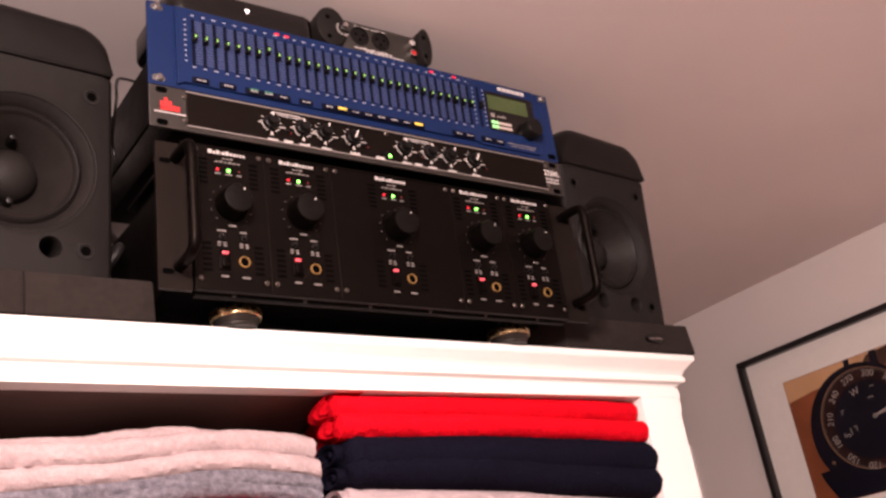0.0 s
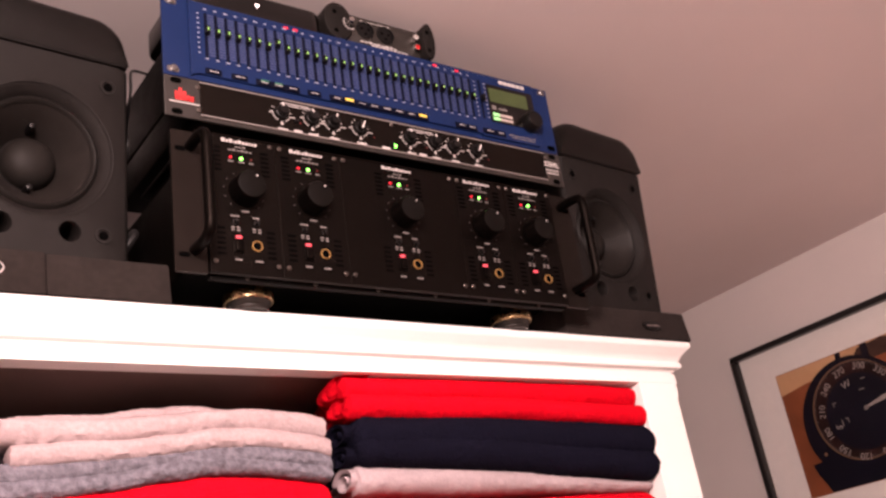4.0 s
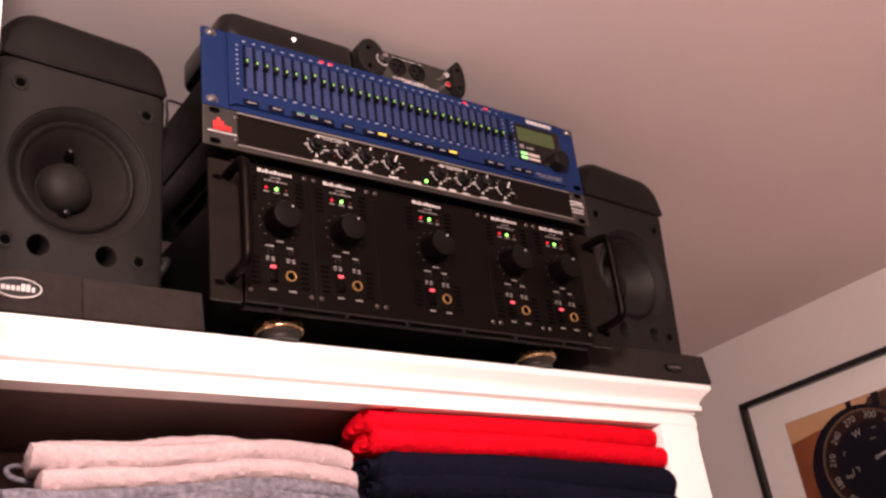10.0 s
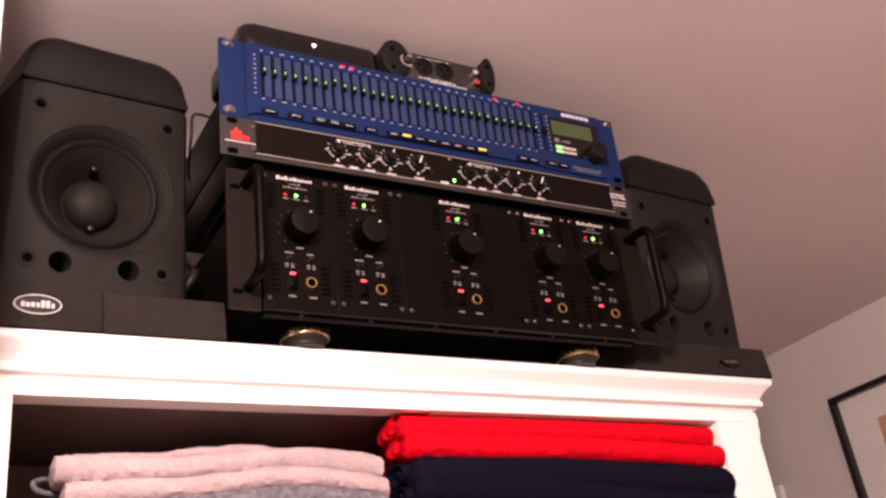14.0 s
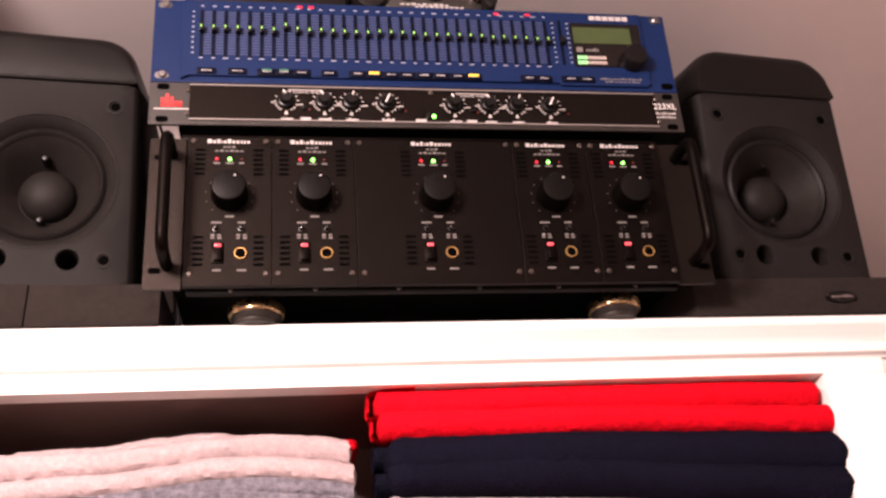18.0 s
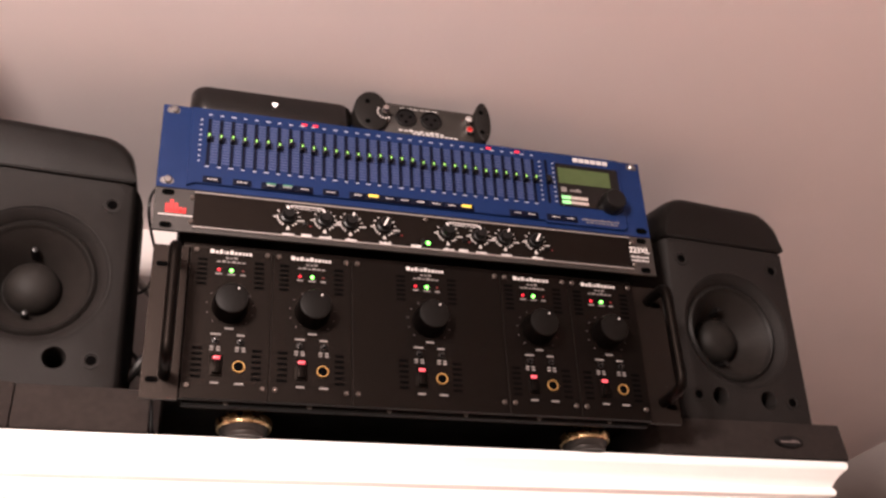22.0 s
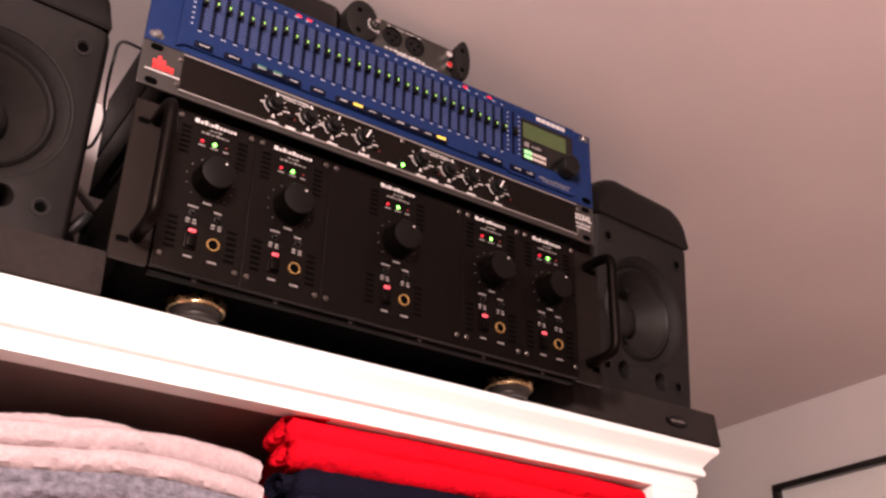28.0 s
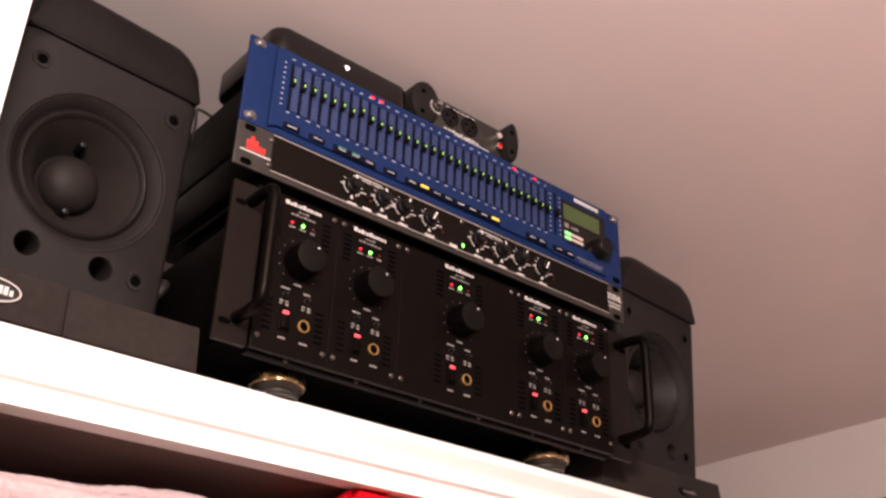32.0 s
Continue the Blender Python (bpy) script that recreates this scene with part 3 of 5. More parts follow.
def towel(label, material, group, folds, curls=(), gathers=()):
    base = folds[0]
    ob = thing("folded_towel", pose((base[0] + base[1]) / 2, base[2], min(f[4] for f in folds)), label, "towel", group)
    inv = ob.matrix_basis.inverted()
    for k, f in enumerate(folds):
        bm = fold(*f)
        bm.transform(inv)
        part("fold", bm, material, ob)
    for k, c in enumerate(curls):
        bm = curl(*c)
        bm.transform(inv)
        part("rolled_edge", bm, material, ob)
    for g in gathers:
        bm = gather(*g)
        bm.transform(inv)
        part("gathered_end", bm, material, ob)
    return ob


STACK = "towels in the bookcase"
HUMP = ((0, 0.0), (0.18, -0.002), (0.33, -0.0036), (0.47, -0.001), (0.62, 0.004), (0.77, 0.006), (0.92, 0.0045), (1, 0.001))
LOW = ((0, 0.0), (0.2, -0.003), (0.35, -0.002), (0.5, 0.003), (0.62, 0.0075), (0.8, 0.0085), (1, 0.007))
CREST = ((0, 0.001), (0.12, -0.0005), (0.30, -0.0015), (0.45, 0.004), (0.62, 0.0075), (0.80, 0.0045), (1, -0.004))
towel("bright red terry towel folded at the bottom of the stack", M_TOWELRED, STACK,
      [(-0.395, -0.072, 0.062, 0.255, 1.860, 1.902, 31, 0.003, 0, 120, 0, 0.2), (-0.394, -0.072, 0.060, 0.255, 1.894, 1.9345, 32, 0.002, 0.0105, 120, -0.002, 0.2, LOW)])
towel("mottled grey terry towel folded on a red one", M_TOWELGREY, STACK,
      [(-0.379, -0.071, 0.060, 0.255, 1.9335, 1.9495, 21, 0.002, 0.010, 120, 0.001, 0.2, LOW), (-0.384, -0.070, 0.061, 0.255, 1.9475, 1.9650, 22, 0.002, 0.008, 120, 0.003, 0.2, HUMP)])
towel("pale pink terry towel folded on top of the stack", M_TOWELPINK, STACK,
      [(-0.356, -0.070, 0.059, 0.255, 1.9620, 1.9815, 11, 0.0015, 0.007, 120, 0.004, 0.14, HUMP), (-0.364, -0.073, 0.060, 0.255, 1.9785, 2.0005, 12, 0.0015, 0.004, 120, 0.001, 0.10, HUMP),
       (-0.350, -0.094, 0.092, 0.255, 1.9950, 2.0100, 13, 0.0012, 0.0045, 120, 0.001, 0.6, CREST)])
towel("bright red terry towel folded under the pale grey one", M_TOWELRED, STACK,
      [(-0.055, 0.352, 0.063, 0.255, 1.860, 1.892, 41, 0.003), (-0.055, 0.352, 0.061, 0.255, 1.888, 1.9170, 42, 0.002, 0, 120, -0.006)])
towel("pale grey terry towel with a rolled end", M_TOWELPALE, STACK,
      [(-0.046, 0.3525, 0.061, 0.255, 1.9270, 1.9550, 43, 0.001, 0.0, 120, 0, 0.2, ((0, 0.001), (0.5, -0.006), (1, -0.0165)), ((0, 0.0), (0.5, 0.15), (1, 0.50)))],
      [(-0.0470, 0.084, 1.9425, 0.0142, 3, 1.6, 0.022)])
towel("thick navy blue terry towel folded in two", M_TOWELNAVY, STACK,
      [(-0.046, 0.3585, 0.0490, 0.255, 1.9510, 1.9880, 44, 0.001, 0.0, 120, 0, 0.35, ((0, 0.002), (0.35, -0.003), (0.7, -0.015), (1, -0.0225))),
       (-0.047, 0.3620, 0.0490, 0.255, 1.9620, 2.0030, 45, 0.001, 0.0, 120, 0, 0.35, ((0, 0.0), (0.35, 0.0), (0.7, -0.004), (1, -0.0085)))],
      [(-0.050, 0.083, 1.9650, 0.0125, 4, 1.6, 0.024), (-0.051, 0.083, 1.9860, 0.0140, 5, 1.6, 0.024)])
towel("bright red terry towel folded at the top of the stack", M_TOWELRED, STACK,
      [(-0.052, 0.3555, 0.053, 0.255, 1.9990, 2.0245, 46, 0.001, 0, 120, 0, 0.15, ((0, 0.0), (0.5, 0.0), (1, -0.0065))), (-0.0535, 0.3495, 0.058, 0.255, 2.0185, 2.0440, 47, 0.0008, 0, 120, 0, 0.15, ((0, 0.0), (0.7, 0.0), (1, -0.002)))],
      gathers=[(-0.0575, 0.064, 2.0305, 0.060, 0.0138, 3.2, 1), (-0.0550, 0.063, 2.0110, 0.048, 0.0120, 2.4, 2)])
bm = fold(-0.096, -0.062, 0.128, 0.23, 2.0105, 2.0205, 51, 0.002, nx=24)
solid("towel_corner", bm, M_TOWELRED, "loose red corner of a folded terry towel", "towel", group=STACK)
bm = tube("", [(-0.345, 0.12, 1.988), (-0.362, 0.10, 1.989), (-0.373, 0.09, 1.984), (-0.372, 0.085, 1.977), (-0.362, 0.09, 1.975), (-0.345, 0.10, 1.976)], 0.0022, M_TOWELGREY)
solid("towel_loop", bm, M_TOWELGREY, "small grey cloth hanging loop beside the towels", "towel loop")

# ---------------------------------------------------------------- loudspeakers


def speaker(m, label):
    W, H, D = 0.150, 0.201, 0.19
    s = thing("loudspeaker", m, label, "loudspeaker", "pair of loudspeakers")
    ZC = 0.102
    SPREAD = 0.055
    # cabinet with a recess for the driver; its sides widen towards the back
    bm = bmesh.new()
    layers = []
    for y, half in ((0.042, 0.0855), (0.070, 0.0890), (0.110, 0.0915), (0.170, 0.0915), (D, 0.0880)):
        layers.append([bm.verts.new((u * (1 + SPREAD * (1 - v / H)), y, v)) for u, v in rounded(2 * half, H, 0.006, 4, 0, H / 2)])
    for a, b in zip(layers, layers[1:]):
        for k in range(len(a)):
            j = (k + 1) % len(a)
            bm.faces.new((a[k], a[j], b[j], b[k]))
    bm.faces.new(layers[0][::-1])
    bm.faces.new(layers[-1])
    part("cabinet", bm, M_SPK, s)
    bm = bmesh.new()
    rim = 0.0670
    n = 96

    def on_edge(a):
        c, sn = math.cos(a), math.sin(a)
        hx, top, bot = 0.0722, H - 0.0025 - ZC, ZC - 0.002
        t = min(hx / abs(c) if abs(c) > 1e-6 else 9, (top / sn if sn > 1e-6 else 9), (bot / -sn if sn < -1e-6 else 9))
        return c * t, ZC + sn * t

    edge = [on_edge(2 * math.pi * k / n) for k in range(n)]
    shells = []
    for r, y in ((0.0624, 0.0008), (0.0630, -0.0006), (0.0640, -0.0010), (0.0654, -0.0006), (rim, 0.0)):
        shells.append([bm.verts.new((r * math.cos(2 * math.pi * k / n), y, ZC + r * math.sin(2 * math.pi * k / n))) for k in range(n)])
    for y, half in ((0.0, 0.0722), (0.0012, 0.0740), (0.0045, 0.0764), (0.010, 0.0788), (0.019, 0.0818), (0.030, 0.0842), (0.043, 0.0862)):
        tall = 1.0 if y == 0 else 1.014
        shells.append([bm.verts.new((u * half / 0.0722 * (1 + SPREAD * (1 - v / H)), y, ZC + (v - ZC) * tall)) for u, v in edge])
    for a, b in zip(shells, shells[1:]):
        if a is shells[4]:
            continue
        for k in range(n):
            j = (k + 1) % n
            bm.faces.new((a[k], a[j], b[j], b[k]))
    # the flat front, with holes for the driver and the two ports
    loops = [shells[4], shells[5]]
    for x in (-0.031, 0.027):
        loops.append([bm.verts.new((x + 0.0096 * math.cos(2 * math.pi * k / 28), 0, 0.0285 + 0.0096 * math.sin(2 * math.pi * k / 28))) for k in range(28)])
    rims = []
    for loop in loops:
        for k in range(len(loop)):
            pair = (loop[k], loop[(k + 1) % len(loop)])
            rims.append(bm.edges.get(pair) or bm.edges.new(pair))
    bmesh.ops.triangle_fill(bm, use_beauty=True, use_dissolve=False, edges=rims, normal=(0, -1, 0))
    part("baffle", bm, M_SPK, s)
    part("trim_ring", lathe([(0.0628, 0.0008), (0.0618, 0.0004), (0.0594, 0.0024), (0.0570, 0.0050), (0.0546, 0.0082), (0.0532, 0.0108)], 64, at=(0, 0, ZC)), M_SPK, s)
    part("surround", lathe([(0.0540, 0.0098), (0.0526, 0.0076), (0.0502, 0.0062), (0.0480, 0.0076), (0.0464, 0.0106)], 64, at=(0, 0, ZC)), M_RUBBER, s)
    part("cone", lathe([(0.0472, 0.0096), (0.0455, 0.0114), (0.037, 0.0225), (0.030, 0.0350), (0.022, 0.0470)], 64, at=(0, 0, ZC)), M_CONE, s)
    part("dust_cap", lathe([(0.0250, 0.0440), (0.0243, 0.0375), (0.0215, 0.0310), (0.0162, 0.0262), (0.0088, 0.0235), (0, 0.0227)], 40, at=(0, 0, ZC)), M_DOME, s)
    for sx, sz in ((-0.002, 0.0310), (-0.002, -0.0290)):
        bm = lathe([(0, 0.0212), (0.0025, 0.0220), (0.0036, 0.0248), (0.0038, 0.0420)], 14, at=(sx, 0, ZC + sz))
        part("lead_out", bm, M_SATIN, s)
    for x, z, r in ((-0.0575, 0.176, 0.0052), (0.0575, 0.176, 0.0052), (-0.0575, 0.0285, 0.0052), (0.0565, 0.0285, 0.0052)):
        part("screw_hole", lathe([(r * 1.55, 0.0012), (r * 1.5, -0.0009), (r * 1.1, -0.0010), (r * 0.9, 0.0006), (0, 0.0008)], 20, at=(x, 0, z)), M_SPK, s)
        part("screw_socket", lathe([(r * 0.86, 0.0004), (r * 0.80, -0.0003), (0, -0.0003)], 18, at=(x, 0, z)), M_SLOT, s)
    for x in (-0.031, 0.027):
        part("port", lathe([(0.0100, 0.0002), (0.0097, -0.0003), (0.0093, 0.0004), (0.0086, 0.0030), (0.0082, 0.0080), (0.0080, 0.0380)], 28, at=(x, 0, 0.0285)), M_SPK, s)
        part("port_opening", lathe([(0.0081, 0.0376), (0, 0.0376)], 24, at=(x, 0, 0.0285)), M_SLOT, s)
    # moulded cap with sloping shoulders
    outline = []
    for k in range(9):
        a = radians(90 * k / 8)
        outline.append((0.0735 - 0.029 + 0.029 * math.cos(a), H + 0.019 + 0.0295 * math.sin(a)))
    outline = [(0.0756, H), (0.0754, H + 0.006), (0.0746, H + 0.012)] + outline
    outline = outline + [(-u, v) for u, v in outline[::-1]]
    outline = [(u - 0.015 * max(0, v - H), v - 0.028 * u * min(1.0, max(0.0, (v - H) / 0.04))) for u, v in outline]
    bm = bmesh.new()
    layers = []
    for y, f, drop in ((-0.0040, 0.90, 0.0120), (-0.0030, 0.94, 0.0070), (0.0, 0.97, 0.0032), (0.005, 0.99, 0.0010), (0.012, 1.0, 0.0), (0.03, 1.0, 0.0), (0.06, 1.0, 0.0), (0.10, 1.0, 0.0), (0.175, 0.97, 0.004), (0.19, 0.90, 0.014)):
        row = []
        flare = 1.0 + 0.17 * min(1.0, max(0.0, y) / 0.10)
        for u, v in outline:
            lift = min(1.0, max(0.0, (v - H) / 0.045))
            row.append(bm.verts.new((u * flare * (1 - (1 - f) * lift), y, v - drop * lift)))
        layers.append(row)
    for a, b in zip(layers, layers[1:]):
        for k in range(len(outline)):
            j = (k + 1) % len(outline)
            bm.faces.new((a[k], a[j], b[j], b[k]))
    bm.faces.new(layers[-1])
    bm.faces.new(layers[0])
    part("cap", bm, M_SPKCAP, s, "glossy black moulded top cap")
    part("cap_lip", box(-0.0742, 0.0742, -0.0032, 0.003, H - 0.0014, H + 0.0004, 0.0006), M_SPK, s)
    return s


speaker(pose(-0.3365, 0.0555, 2.1352, 6.5, 0, 4.0), "dark grey studio loudspeaker standing on a foam pad")
speaker(pose(0.3525, 0.0530, 2.1328, 6.5, 0, 4.0), "dark grey studio loudspeaker standing on a foam pad")


def foam_block(x0, x1, y0, y1, z0, z1, cham=0.0):
    bm = prism([(x0 + cham, y0), (x1, y0), (x1, y1), (x0, y1), (x0, y0 + cham * 2)] if cham else [(x0, y0), (x1, y0), (x1, y1), (x0, y1)], z0, z1, axis="z")
    for v in bm.verts:
        if v.co.z > (z0 + z1) / 2 and v.co.y < y0 + 0.03:
            v.co.y += 0.004
        if v.co.z > (z0 + z1) / 2:
            v.co.z += 0.105 * max(0.0, v.co.y - 0.03)
    bmesh.ops.bevel(bm, geom=bm.edges[:], offset=0.002, segments=2, profile=0.5, affect="EDGES")
    return bm


def pad(x, label, blocks, badge, bright):
    p = thing("foam_pad", pose(x, 0.034, TOP), label, "isolation pad", "foam pads under the loudspeakers")
    for b in blocks:
        part("foam_block", foam_block(*b), M_FOAM, p)
    bx, bz, rx, rz = badge
    part("badge_rim", prism(ellipse(rx, rz, 40, bx, bz), -0.0012, 0.003), M_PRINT if bright else M_SATIN, p, "white oval rim" if bright else "dull oval rim")
    part("badge", prism(ellipse(rx * 0.93, rz * 0.86, 40, bx, bz), -0.0018, 0.003), M_SATIN, p)
    part("badge_print", marks(lettering(bx - rx * 0.72, bx + rx * 0.72, bz, rz * (0.72 if bright else 0.5), 7, 5), -0.0023, -0.0012), M_PRINT if bright else M_DIMPRINT, p)
    return p


pad(-0.335, "charcoal foam isolation pad in two blocks under a loudspeaker",
    [(-0.118, 0.0015, 0.0, 0.2, 0.0, 0.0400), (0.0018, 0.107, 0.0005, 0.2, 0.0, 0.0390)], (-0.050, 0.0200, 0.0185, 0.0088), True)
pad(0.335, "charcoal foam isolation pad under a loudspeaker", [(-0.120, 0.1095, 0.0, 0.2, 0.0, 0.0385, 0.022)], (0.043, 0.0165, 0.0150, 0.0060), False)

# ---------------------------------------------------------------- amplifier rack on brass feet
AZ0, AZ1 = 2.1115, 2.2485
rack = thing("amplifier_rack", LEAN @ pose(0, 0, AZ0), "black steel rack case holding five small amplifiers", "rack case")
AH = AZ1 - AZ0
part("case_body", box(-0.2180, 0.2180, 0.012, 0.215, 0.0125, AH - 0.019, 0.002), M_BLACK, rack)
# black block, set back so a dark band runs along the rack's side
part("set_back_block", box(-0.2060, 0.2060, 0.014, 0.150, AH - 0.0185, AH + 0.002), M_HANDLE, rack, smooth=False)
part("bottom_rail", box(-0.205, 0.209, 0.004, 0.012, -0.0025, 0.0055, 0.0012), M_BLACK, rack)
part("top_plate", box(-0.213, 0.213, 0.004, 0.155, AH + 0.0025, AH + 0.008, 0.001), M_HANDLE, rack)
for sgn in (-1, 1):
    x0, x1 = sorted((sgn * 0.2085, 0.2410 if sgn > 0 else -0.2378))
    ear = part("rack_ear", prism(rounded(x1 - x0, AH + 0.001, 0.0012, 3, (x0 + x1) / 2, AH / 2), -0.001, 0.0025), M_EAR, rack, "dark grey rack ear", smooth=False)
    for z in (0.0155, AH - 0.0180):
        part("slot", prism(rounded(0.0100, 0.0050, 0.0024, 5, 0.2330 if sgn > 0 else -0.2292, z), -0.0014, 0.001), M_SLOT, ear)
    hx = 0.2250 if sgn > 0 else -0.2200
    part("handle", tube("handle", [(hx, 0.0, 0.020), (hx, -0.020, 0.020), (hx, -0.034, 0.0225), (hx, -0.0385, 0.030), (hx, -0.0390, 0.045), (hx, -0.0390, AH / 2), (hx, -0.0390, AH - 0.040),
                                   (hx, -0.0385, AH - 0.025), (hx, -0.034, AH - 0.0175), (hx, -0.020, AH - 0.015), (hx, 0.0, AH - 0.015)], 0.0050, M_HANDLE, sides=14), M_HANDLE, rack, "black round bar handle")
for k in range(6):
    x = -0.17 + 0.068 * k
    part("rail_screw", lathe([(0.0022, 0.0042), (0.0020, 0.0030), (0, 0.0027)], 12, at=(x, 0, 0.0005)), M_DARKSTEEL, rack)

G = (-0.172, -0.1026, 0.0015, 0.1047, 0.1738)
SPANS = ((-0.2070, -0.1372), (-0.1368, -0.0676), (-0.0672, 0.0724), (0.0728, 0.1404), (0.1408, 0.2090))


def vents(x, z0, z1, count):
    return [(x, z0 + (z1 - z0) * k / (count - 1), 0.0082, 0.0023) for k in range(count)]


def amplifier(g, span):
    a = thing("amplifier", LEAN @ pose(g, -0.004, AZ0), "black amplifier module with a round volume knob", "amplifier", "amplifiers in the rack")
    part("front_panel", box(span[0] - g, span[1] - g, 0.0, 0.006, 0.0005, AH - 0.0005, 0.0003), M_PANEL, a, smooth=False)
    z = lambda v: v - 1.9115
    widths = (0.0042, 0.0032, 0.0032, 0.0016, 0.0030, 0.0036, 0.0030, 0.0032, 0.0024, 0.0026, 0.0028)
    bars, x = [], -0.0190
    for k, w in enumerate(widths):
        tall = 0.0037 if k in (0, 2, 5) else 0.0025
        bars.append((x + w / 2, z(2.0433) + tall / 2, w - 0.0007, tall))
        x += w + 0.0003
    part("logo", marks(bars, -0.0003, 0.0002), M_PRINT, a)
    prints(a, "printed_label", lettering(-0.006, 0.005, z(2.0398), 0.0018, 3, 3) + lettering(-0.013, 0.012, z(2.0360), 0.0019, 6, 4)
                        + [(-0.0105, z(2.0240), 0.0055, 0.0014), (0.0, z(2.0240), 0.0062, 0.0014), (0.0098, z(2.0240), 0.0045, 0.0014), (0.0008, z(1.9738), 0.0072, 0.0015),
                           (-0.0098, z(1.9682), 0.0085, 0.0015), (0.0105, z(1.9682), 0.0065, 0.0015), (-0.0086, z(1.9257), 0.0068, 0.0016), (0.0110, z(1.9256), 0.0075, 0.0016)]
                        + [(sx + dx, z(zz), 0.0030, h) for sx in (-0.0098, 0.0107) for dx, zz, h in ((-0.0026, 1.9568, 0.0018), (0.0026, 1.9568, 0.0013), (-0.0028, 1.9543, 0.0012), (0.0028, 1.9543, 0.0017))], M_GREYPRINT, -0.0003, 0.0002)
    ticks = []
    for k in range(11):
        ang = radians(225 - 27 * k)
        ticks.append((0.0005 + 0.0195 * math.cos(ang), z(1.9935) + 0.0195 * math.sin(ang), 0.0010, 0.0010))
    prints(a, "dial_mark", ticks, M_DIMPRINT, -0.0003, 0.0002)
    for v in (vents(-0.0243, z(2.0137), z(2.0366), 6), vents(0.0237, z(2.0133), z(2.0366), 6), vents(-0.0238, z(1.9305), z(1.9551), 6), vents(0.0243, z(1.9303), z(1.9551), 6)):
        prints(a, "vent_slot", v, M_SLOT, -0.0002, 0.001)
    
    for x, m, r in ((-0.0106, M_REDLED, 0.0014), (0.0, M_GREENLED, 0.0016), (0.0098, M_DIMRED, 0.0010)):
        part("indicator_light", lathe([(r, 0.001), (r, -0.0006), (r * 0.7, -0.0013), (0, -0.0016)], 14, at=(x, 0, z(2.0278))), m, a)
    knob = part("volume_knob", lathe([(0.0152, -0.001), (0.0152, -0.0030), (0.0146, -0.0045), (0.0140, -0.0178), (0.0134, -0.0187), (0.0126, -0.0187), (0, -0.0180)], 40, at=(0.0005, 0, z(1.9935))), M_HANDLE, a, "round black knob")
    part("knob_face", lathe([(0.0133, -0.0184), (0.0131, -0.0192), (0.0122, -0.0195), (0, -0.0192)], 40, at=(0.0005, 0, z(1.9935))), M_KNOBFACE, knob, "satin dark grey face")
    part("knob_pointer", lathe([(0.0010, -0.0188), (0.0009, -0.0199), (0, -0.0200)], 10, at=(0.0056, 0, z(2.0020))), M_PRINT, knob)
    for x in (-0.0098, 0.0106):
        part("toggle", lathe([(0.0032, 0.0), (0.0030, -0.0012), (0.0019, -0.0014), (0.0015, -0.0050), (0, -0.0056)], 14, at=(x, 0, z(1.9622))), M_GLOSS, a)
    rocker = part("power_switch", box(-0.0132, -0.0030, -0.0012, 0.002, z(1.9315), z(1.9500), 0.0008), M_HANDLE, a)
    part("rocker", box(-0.0116, -0.0044, -0.0040, 0.0, z(1.9330), z(1.9440), 0.0010), M_HANDLE, rocker)
    part("switch_light", box(-0.0108, -0.0052, -0.0030, 0.0, z(1.9456), z(1.9482), 0.0007), M_PINKLED, rocker, "glowing pink switch window")
    jack = part("headphone_jack", lathe([(0.0051, 0.0), (0.0051, -0.0012), (0.0048, -0.0018), (0.0044, -0.0018), (0.0041, -0.0008), (0.0041, 0.0004)], 24, at=(0.0100, 0, z(1.9403))), M_GOLD, a, "gold-rimmed jack socket")
    part("jack_hole", lathe([(0.0041, -0.0005), (0, -0.0005)], 18, at=(0.0100, 0, z(1.9403))), M_SLOT, jack)
    l, r = span[0] - g + 0.0048, span[1] - g - 0.0048
    for x in (l, r):
        for zz in (2.0452, 1.9224):
            part("screw", lathe([(0.0023, 0.0004), (0.0022, -0.0008), (0.0015, -0.0014), (0.0006, -0.0014), (0.0005, -0.0008), (0, -0.0008)], 14, at=(x, 0, z(zz))), M_DARKSTEEL, a)
    return a


for k in range(5):
    amplifier(G[k], SPANS[k])

for x, y in ((-0.1505, 0.0465), (0.1635, 0.0465), (-0.1515, 0.20), (0.1625, 0.20)):
    f = thing("isolation_foot", pose(x, y, TOP), "round isolation foot with a polished brass rim", "equipment foot", "feet under the rack")
    part("foot_base", lathe([(0, 0.0002), (0.0172, 0.0002), (0.0182, 0.0012), (0.0186, 0.0034), (0.0180, 0.0040), (0.0186, 0.0046), (0.0208, 0.0082), (0.0212, 0.0092), (0.0212, 0.0104), (0.016, 0.0108)], 48, "z"), M_FOOTGREY, f)
    part("brass_rim", lathe([(0.0206, 0.0092), (0.0224, 0.0092), (0.0233, 0.0099), (0.0236, 0.0112), (0.0237, 0.0140), (0.0236, 0.0166), (0.0231, 0.0178), (0.0219, 0.0186), (0.006, 0.0190)], 48, "z"), M_BRASS, f)
    part("stem", lathe([(0.0150, 0.0188), (0.0120, 0.0205), (0.0088, 0.0240), (0.0080, 0.0305), (0.0, 0.0305)], 28, "z"), M_FOOTGREY, f)

